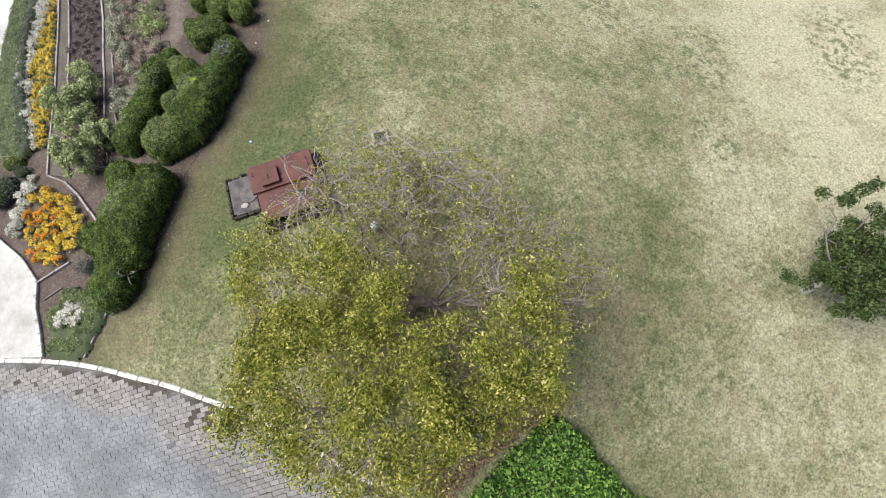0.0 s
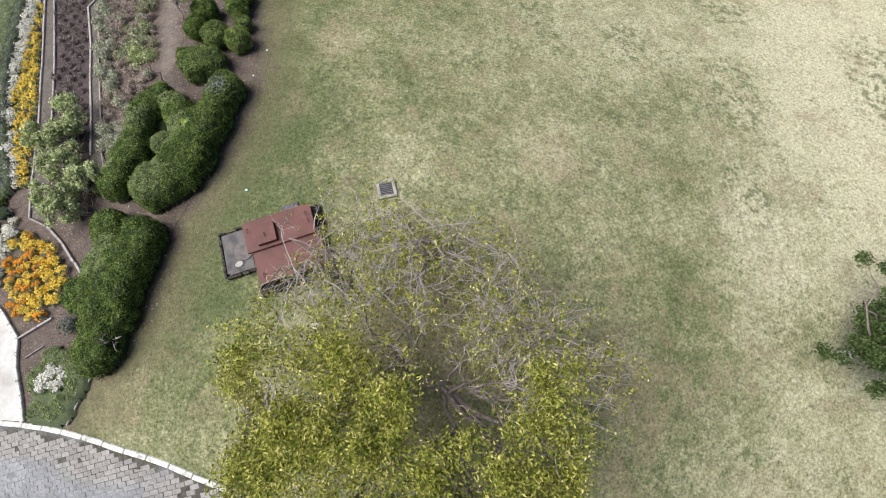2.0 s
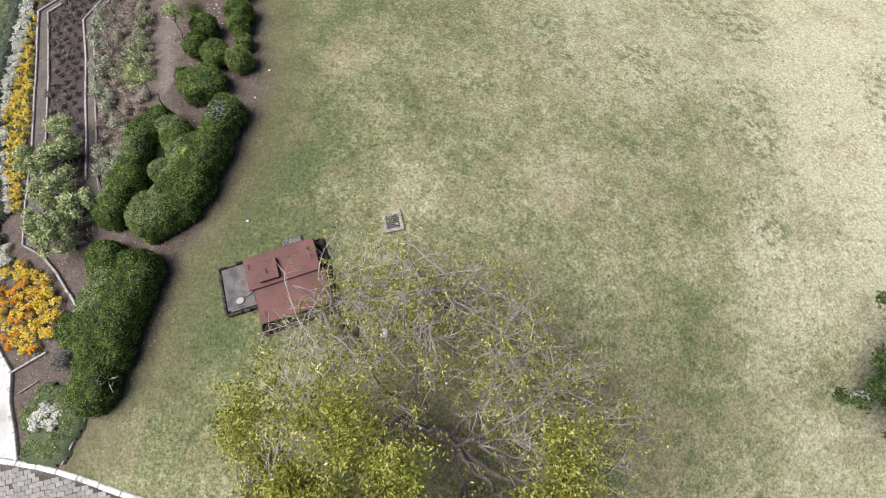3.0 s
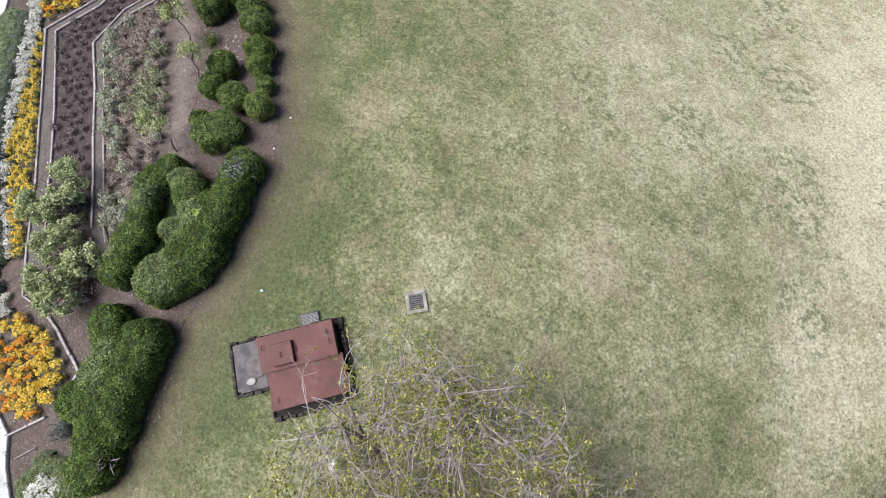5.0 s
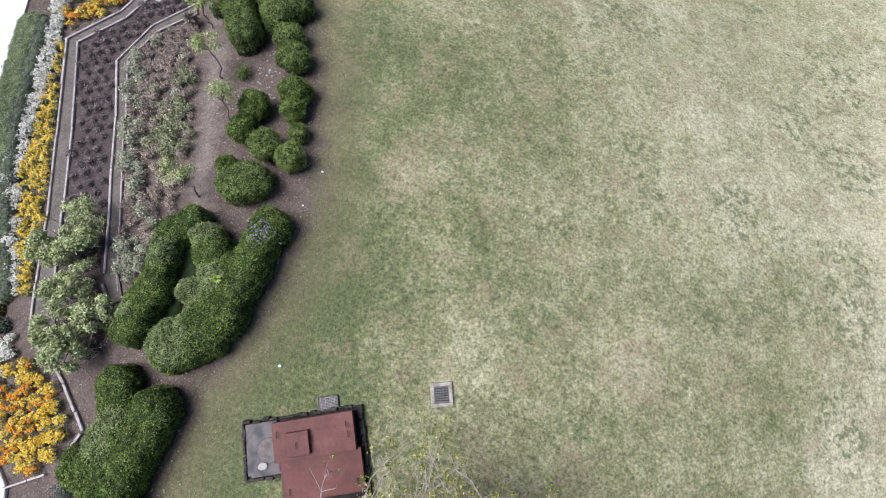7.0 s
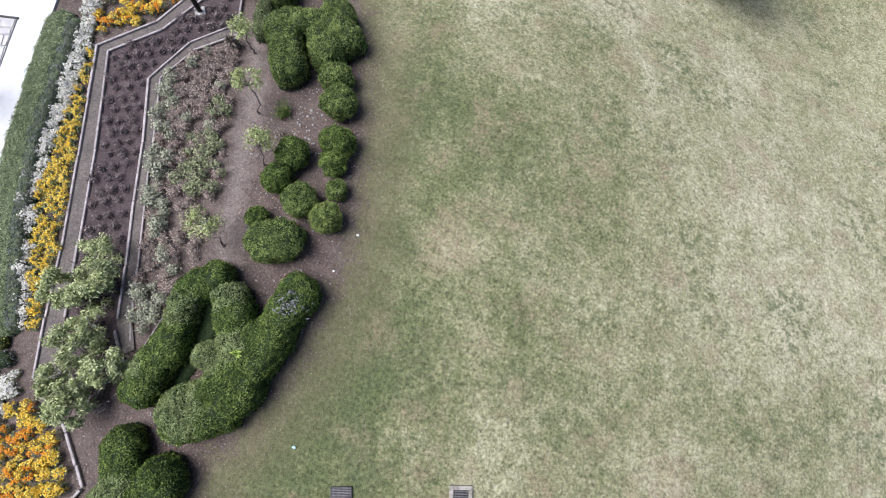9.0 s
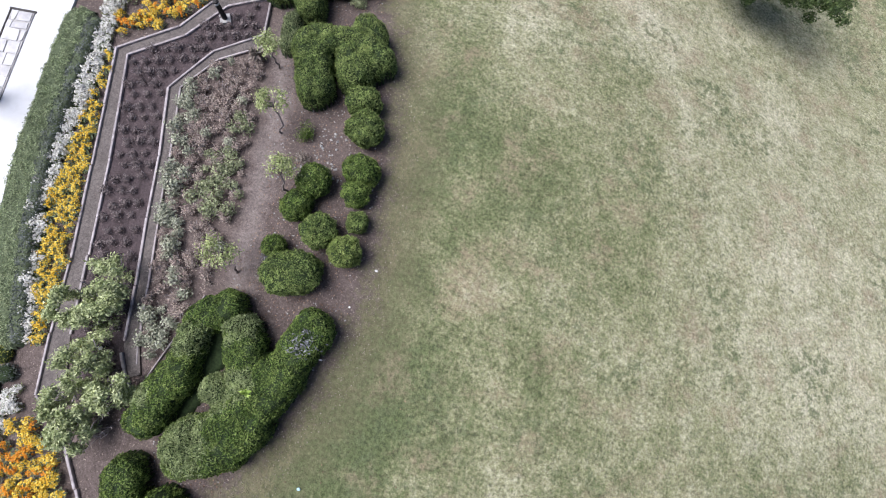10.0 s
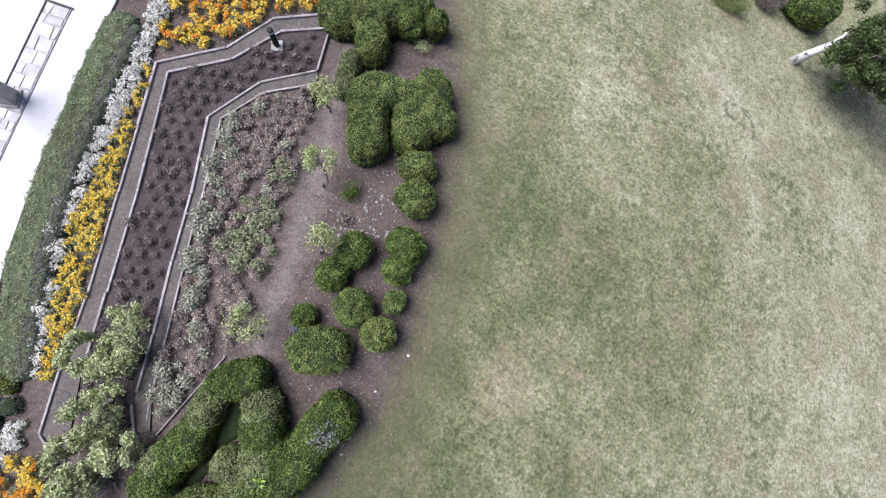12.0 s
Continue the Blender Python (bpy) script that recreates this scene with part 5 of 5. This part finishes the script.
plant_out(bedding, BEDDING, 0.2, 116, 0.96, scale=(0.7, 1.2))


# ---- the covered chamber on the lawn ----
def chamber(x, y, turn):
    ob = thing("utility_chamber", x, y, turn=turn, flat=True, label="low chamber with rusty red steel covers in a dark rim", category="utility cover")
    part("pit", solid((1.68, 1.68, 0.12), pose(0.05, -0.08, -0.03)), PIT, ob, "pit floor coloured black for shade")
    part("pit", solid((0.72, 1.06, 0.12), pose(-1.16, 0.25, -0.031)), PIT, ob, "pit floor coloured black for shade")
    rng = np.random.default_rng(161)
    for (u0, v0), (u1, v1), wide in (((0.86, -0.95), (0.86, 0.78), 0.085), ((-0.8, 0.77), (0.86, 0.77), 0.05), ((-0.78, -0.93), (0.9, -0.93), 0.085), ((-1.51, -0.3), (-1.51, 0.8), 0.06), ((-1.5, 0.79), (-0.82, 0.79), 0.05), ((-1.5, -0.3), (-0.8, -0.3), 0.06), ((-0.79, -0.9), (-0.79, -0.3), 0.05)):
        bm = bmesh.new()
        run = math.hypot(u1 - u0, v1 - v0)
        w, n = math.degrees(math.atan2(v1 - v0, u1 - u0)), max(3, int(run / 0.14))
        for k in range(n):
            t = (k + 0.5) / n
            box(bm, (run / n * rng.uniform(0.8, 1.05), wide * rng.uniform(0.55, 1.25), 0.13 * rng.uniform(0.7, 1.2)), pose(u0 + (u1 - u0) * t + rng.normal() * 0.012, v0 + (v1 - v0) * t + rng.normal() * 0.012, 0.03, rng.normal() * 5, rng.normal() * 4, w + rng.normal() * 5), 0.01)
        part("rim", bm, RIM, ob, "dark dirty crumbling chamber rim")
    slab = part("slab", solid((0.64, 0.96, 0.08), pose(-1.14, 0.26, 0.05), 0.01), TANK, ob, "stained grey concrete slab")
    bm = bmesh.new()
    bmesh.ops.create_cone(bm, cap_ends=True, segments=28, radius1=0.235, radius2=0.23, depth=0.025, matrix=pose(-1.0, 0.21, 0.1))
    part("manhole_lid", bm, LID, slab, "round worn lid")
    part("stain_stone", (lambda v: ([p + Vector((-1.15, -0.07, 0.085)) for p in v[0]], v[1]))(ball(0.1, 0.07, 0.02, 0.25, 3.0)), GREY_STONE, slab, "pale stone scrap", smooth=True)
    part("ledge", solid((0.6, 0.05, 0.09), pose(-1.1, -0.235, 0.04), 0.01), TANK, ob, "grey concrete ledge beside the slab")
    part("side_wall", solid((1.46, 1.4, 0.2), pose(0.0, -0.02, 0.1)), PIT, ob, "dark chamber wall")

    def cover(u0, u1, v0, v1, z, slope, label):
        bm = box(bmesh.new(), (u1 - u0, v1 - v0, 0.018), pose((u0 + u1) / 2, (v0 + v1) / 2, z, slope), 0.004)
        for s in (-1, 1):
            box(bm, (0.014, v1 - v0, 0.07), pose((u0 + u1) / 2 + s * ((u1 - u0) / 2 - 0.008), (v0 + v1) / 2, z - 0.035, slope))
            box(bm, (u1 - u0 - 0.032, 0.014, 0.07), pose((u0 + u1) / 2, (v0 + v1) / 2 + s * ((v1 - v0) / 2 - 0.008), z - 0.035, slope))
        return part("cover", bm, RUST, ob, label)

    upper = cover(-0.82, 0.76, 0.0, 0.73, 0.345, 2.5, "rusty red steel cover sheet")
    cover(-0.74, 0.83, -0.76, 0.03, 0.25, 3.0, "rusty red lower steel cover sheet")
    hatch = part("hatch", solid((0.44, 0.44, 0.09), pose(-0.32, 0.3, 0.395, 2.5), 0.008), RUST, upper, "raised square hatch lid")
    for u, v, z in ((-0.34, 0.28, 0.445), (-0.06, 0.33, 0.37), (0.62, 0.5, 0.38), (0.64, 0.32, 0.372), (-0.72, 0.5, 0.38)):
        handle = tube_data([(u, v - 0.05, z - 0.01), (u, v - 0.045, z + 0.025), (u, v + 0.045, z + 0.025), (u, v + 0.05, z - 0.01)], (0.007,) * 4)
        part("handle", handle, DARK_IRON, upper)
    for u in (-0.6, 0.7):
        part("handle", tube_data([(u, -0.62, 0.25), (u, -0.62, 0.28), (u, -0.52, 0.28), (u, -0.52, 0.25)], (0.007,) * 4), RUST, ob)


chamber(-4.19, 5.32, 21.0)


def grating(x, y, turn, sx, sy, rim, bars, label, frame=None, lift=0.012):
    """A drain: a cast frame with single bars over a dark shaft."""
    ob = thing("drain_grate", x, y, lift, turn, label, "drain", flat=True)
    part("shaft", solid((sx - 0.02, sy - 0.02, 0.02), pose(0, 0, -0.002)), PIT, ob)
    for s in (-1, 1):
        part("frame", solid((sx + rim * 2, rim, 0.06), pose(0, s * (sy + rim) / 2, 0.01), 0.008), frame or DRAIN_STONE, ob)
        part("frame", solid((rim, sy, 0.06), pose(s * (sx + rim) / 2, 0, 0.01), 0.008), frame or DRAIN_STONE, ob)
    for k in range(bars):
        t = (k + 0.5) / bars - 0.5
        part("bar", solid((sx, sy / bars * 0.52, 0.025), pose(0, t * sy, 0.022)), GRATE, ob)
    for t in (-0.36, -0.12, 0.12, 0.36):
        part("cross_bar", solid((sx * 0.035, sy, 0.02), pose(t * sx, 0, 0.03)), GRATE, ob)


grating(-2.09, 6.86, 16, 0.3, 0.33, 0.078, 7, "square iron drain grate in a concrete frame")
grating(-4.31, 6.22, 20, 0.38, 0.26, 0.018, 9, "small steel grating beside the chamber", frame=GRATE)
grating(-3.28, -0.68, -33, 0.42, 0.2, 0.09, 6, "iron road drain grate in a worn frame", lift=-0.12)


def globe_lamp(x, y, label):
    ob = thing("garden_globe", x, y, label=label, category="lamp", group="garden globes")
    part("pedestal", tube_data([(0, 0, -0.05), (0, 0, 0.03), (0, 0, 0.17)], (0.075, 0.07, 0.055), 12), GREY_STONE, ob)
    bm = bmesh.new()
    bmesh.ops.create_uvsphere(bm, u_segments=20, v_segments=12, radius=0.105, matrix=pose(0, 0, 0.26))
    part("globe", bm, WHITE, ob, "weathered white globe", smooth=True)


globe_lamp(-1.99, 4.3, "white garden globe on a short grey pedestal")
globe_lamp(-3.25, 3.52, "white garden globe standing under the tree")


def bollard(x, y):
    ob = thing("bollard_light", x, y, 0.03, 35, "dark post light with a white band on a concrete foot", "light")
    part("foot", solid((0.26, 0.26, 0.08), pose(0, 0, 0.03), 0.01), GREY_STONE, ob)
    part("post", tube_data([(0, 0, 0.06), (0, 0, 0.52)], (0.06, 0.06), 14), DARK_IRON, ob, smooth=False)
    part("lens", tube_data([(0, 0, 0.52), (0, 0, 0.58)], (0.058, 0.058), 14), WHITE, ob)
    part("cap", tube_data([(0, 0, 0.58), (0, 0, 0.61), (0, 0, 0.63)], (0.066, 0.064, 0.03), 14), DARK_IRON, ob)


bollard(-11.91, 15.44)


def small_spot(x, y):
    ob = thing("garden_spotlight", x, y, 0.0, 20, "small dark garden spotlight with a pale lens", "light")
    part("spike", tube_data([(0, 0, -0.05), (0, 0, 0.25)], (0.012, 0.012)), DARK_IRON, ob)
    part("housing", tube_data([(0.0, 0.0, 0.22), (0.05, -0.02, 0.32)], (0.05, 0.065), 12), DARK_IRON, ob)
    part("lens", tube_data([(0.05, -0.02, 0.32), (0.054, -0.022, 0.328)], (0.05, 0.045), 12), WHITE, ob)


small_spot(-10.42, 7.55)


def pillar(x, y):
    ob = thing("concrete_pillar", x, y, 0.07, 25, "square grey concrete pillar beside the pale walk", "pillar")
    part("shaft", solid((0.34, 0.34, 2.4), pose(0, 0, 1.2), 0.02), GREY_STONE, ob)
    part("foot", solid((0.44, 0.44, 0.06), pose(0, 0, 0.03), 0.01), GREY_STONE, ob)


pillar(-16.29, 11.42)

# paper and plastic scraps on the grass
for x, y, s, mat, label in ((-5.5, 6.72, 0.035, BLUE_WHITE, "crumpled pale blue plastic scrap on the grass"), (-5.88, 11.14, 0.03, WHITE, "tiny white scrap on the bed edge"), (-6.08, 10.23, 0.022, WHITE, "tiny white pebble on the bed edge")):
    ob = thing("scrap", x, y, 0.015, label=label, category="litter")
    part("sheet", (lambda v: v)(ball(s, s * 0.8, s * 0.35, 0.5, s * 40, detail=2)), mat, ob)


def pebbles(poly, n, size, mat, name, label, seed):
    rng = np.random.default_rng(seed)
    verts, faces = [], []
    base = np.array([(1, 0, 0), (0, 1, 0), (-1, 0, 0), (0, -1, 0), (0, 0, 0.7)])
    for k, (x, y) in enumerate(strew(poly, n, rng)):
        s = size * rng.uniform(0.5, 1.5)
        p = base * s * rng.uniform(0.7, 1.3, size=(5, 3)) + [x, y, float(gz(x, y)) + 0.02]
        verts.extend(p)
        faces.extend((5 * k + a, 5 * k + b, 5 * k + 4) for a, b in ((0, 1), (1, 2), (2, 3), (3, 0)))
    tagged(new(name, mesh_data(name, verts, faces, mat)), label, "stones", kind="stuff")


INNER_BED = [(-9.03, 18.45), (-7.6, 15.23), (-6.72, 13.45), (-6.23, 11.04), (-5.93, 9.63), (-6.54, 7.01), (-6.94, 5.81), (-7.05, 3.61), (-8.06, 2.05), (-9.14, 3.06), (-8.73, 5.03), (-8.62, 9.43), (-8.71, 11.03), (-9.86, 14), (-10.42, 15.95)]
pebbles(INNER_BED, 700, 0.016, GREY_STONE, "pebbles", "scattered pale pebbles and crumbs on bare soil", 121)
pebbles([(-8.7, 12.32), (-7.42, 12.64), (-7.51, 13.64), (-8.4, 13.72)], 60, 0.03, GREY_STONE, "pebbles", "pale stones lying on bare soil", 122)


def fallen(poly, n, mat, size, label, seed, lift=0.02):
    rng = np.random.default_rng(seed)
    p = strew(poly, n, rng)
    at = np.stack([p[:, 0], p[:, 1], gz(p[:, 0], p[:, 1]) + lift + rng.uniform(0, 0.015, n)], 1)
    tagged(new("fallen_leaves", mesh_data("fallen_leaves", *leaves(at, np.tile([0, 0, 1.0], (n, 1)), size, rng, 0.55, 0.35), mat)), label, "leaves", kind="stuff")


fallen(INNER_BED, 3500, LITTER, 0.04, "brown leaf litter scattered over bare soil", 123)
fallen([(-1.07, -1.05), (0.05, -0.47), (1.19, 0.51), (2.21, 1), (2.5, 0.41), (1.78, 0.11), (0.76, -0.67), (-0.17, -1.55)], 3500, LITTER, 0.06, "reddish fallen leaves beside the groundcover", 124)
fallen([(-3.67, 0.18), (-0.67, -1.05), (2.3, 0.7), (2.26, 3.71), (0.13, 4.94), (-2.72, 4.76)], 700, AUTUMN_LEAF, 0.055, "yellow leaves dropped under the tree", 125)
fallen([(-8.16, 1.36), (3.87, -1.08), (9.01, 2.92), (9.15, 14.05), (1.97, 20.12), (-5.6, 18.05), (-5.13, 9.02)], 900, LITTER, 0.035, "single dry leaves on the lawn", 126)


fallen([(-8.26, 17.49), (-7.09, 17.52), (-6.12, 14.06), (-5.43, 11.04), (-5.13, 9.53), (-5.74, 7), (-6.25, 5), (-6.45, 3.6), (-7.56, 1.64), (-8.26, 1.56), (-7.35, 3.22), (-6.94, 5.81), (-6.03, 8.52), (-5.93, 10.03), (-6.92, 13.65)], 1600, DEAD_LEAF, 0.03, "dry leaf crumbs along the bed edge", 127, 0.01)


def grass_tufts(n):
    """Short mown blades over the lawn, three to a tuft."""
    rng = np.random.default_rng(131)
    poly = [(-7.86, 1.25), (-3.17, -0.08), (-0.97, -1.05), (1.81, -2.65), (5.79, -4.03), (11.86, -3.04), (15.12, 7.97), (15.16, 20.04), (6.02, 24.09), (-7, 23.88), (-8.83, 18.55), (-7.21, 15.04), (-6.33, 12.35), (-5.68, 9.93), (-6.04, 8.01), (-6.74, 6.01), (-6.95, 4.01)]
    p = strew(poly, n, rng)
    p = np.repeat(p, 3, 0) + rng.normal(size=(3 * n, 2)) * 0.02
    m = len(p)
    base = np.stack([p[:, 0], p[:, 1], gz(p[:, 0], p[:, 1]) - 0.003], 1)
    w = rng.uniform(0, 2 * math.pi, m)
    side = np.stack([np.cos(w), np.sin(w), np.zeros(m)], 1) * rng.uniform(0.004, 0.011, m)[:, None]
    tip = base + np.stack([rng.normal(size=m) * 0.02, rng.normal(size=m) * 0.02, rng.uniform(0.008, 0.03, m)], 1)
    verts = np.stack([base - side, base + side, tip], 1).reshape(-1, 3)
    tagged(new("grass", mesh_data("grass", verts, np.arange(3 * m).reshape(-1, 3), BLADE)), "short patchy mown grass blades", "grass", kind="stuff")


grass_tufts(80000)


# ---- flagstones of the walk and blocks of the road ----
def inlay():
    """A strip of broken flagstones let into the walk, with a dark border."""
    ob = tagged(new("stone_inlay"), "strip of pale broken flagstones in a dark border", "paving", kind="structure")
    far, near = Vector((-16.72, 13.75)), Vector((-15.58, 8.15))
    d = (near - far).normalized()
    s = Vector((d.y, -d.x))
    rng = np.random.default_rng(141)

    def flat(name, u0, u1, v0, v1, top, mat, skew=0.0):
        corners = [far + d * u + s * v for u, v in ((u0, v0 + rng.normal() * skew), (u1 + rng.normal() * skew, v0), (u1, v1 + rng.normal() * skew), (u0 + rng.normal() * skew, v1))]
        verts = [(c.x, c.y, float(gz(c.x, c.y)) + top) for c in corners] + [(c.x, c.y, float(gz(c.x, c.y)) + 0.03) for c in corners]
        part(name, (verts, [(0, 1, 2, 3), (4, 7, 6, 5), (0, 4, 5, 1), (1, 5, 6, 2), (2, 6, 7, 3), (3, 7, 4, 0)]), mat, ob)

    for k in range(8):
        flat("bed", k * 0.74, k * 0.74 + 0.738, -0.29, 0.29, 0.056, GREY_STONE)
    flat("border", -0.05, 0.0, -0.34, 0.34, 0.075, DARK_IRON)
    for k in range(8):
        flat("border", k * 0.74, k * 0.74 + 0.73, 0.295, 0.325, 0.072, DARK_IRON)
        flat("border", k * 0.74, k * 0.74 + 0.73, -0.312, -0.295, 0.066, GRATE)
    u = 0.01
    while u < 5.8:
        long = rng.uniform(0.2, 0.36)
        cuts = sorted([-0.28, *rng.uniform(-0.16, 0.16, size=rng.integers(1, 3)), 0.28])
        for a, b in zip(cuts, cuts[1:]):
            if b - a > 0.06:
                flat("flagstone", u, u + long - 0.028, a + 0.013, b - 0.013, 0.066 + rng.uniform(0, 0.008), SLAB, 0.016)
        u += long


inlay()


def road_blocks():
    rng = np.random.default_rng(151)
    ob = tagged(new("block_paving"), "worn grey block paving with dirty open joints", "paving", kind="structure")
    bm = solid((0.2022, 0.1022, 0.06), None, 0.003)
    one = bpy.data.meshes.new("paver")
    bm.to_mesh(one)
    bm.free()
    one.materials.append(PAVER)
    base_v = np.array([v.co[:] for v in one.vertices])
    base_f = [tuple(p.vertices) for p in one.polygons]
    verts, faces, singles = [], [], 0
    w = radians(17)
    c, s = math.cos(w), math.sin(w)
    for j in range(-85, 85):
        for i in range(-85, 50):
            u, v = (i + 0.5 * (j % 2)) * 0.205, j * 0.105
            x, y = -4 + c * u - s * v, -1 + s * u + c * v
            gap = float(kerb_y(x)) - y
            if not (-14.5 < x < 3.0 and 0.17 < gap < 5.2):
                continue
            bare = noise.noise(Vector((x * 3.1, y * 3.1, 4.2)))
            if math.hypot((x + 5.75) / 0.45, (y - 0.1) / 0.4) < 1 and bare > 0.08 or math.hypot((x + 1.9) / 0.9, (y + 1.05) / 0.3) < 1 and bare > 0.1:
                continue
            if math.hypot(x + 3.1, y + 0.66) < 0.33:
                continue
            m = pose(x + rng.normal() * 0.004, y + rng.normal() * 0.004, float(gz(x, y)) - 0.134 + rng.normal() * 0.002) @ lie(x, y) @ pose(0, 0, 0, rng.normal() * 0.4, rng.normal() * 0.4, 17 + rng.normal() * 0.6) @ Matrix.Diagonal((rng.uniform(0.98, 1.006), rng.uniform(0.97, 1.01), 1, 1))
            if -7.6 < x < -3.4 and gap < 2.6 and singles < 300:
                p = part("paver", one, PAVER, ob)
                p.matrix_local = m
                singles += 1
            else:
                n = len(verts)
                q = np.array(m)
                verts.extend((base_v @ q[:3, :3].T + q[:3, 3]).tolist())
                faces.extend(tuple(k + n for k in f) for f in base_f)
    part("pavers", (verts, faces), PAVER, ob, kind="stuff")


road_blocks()
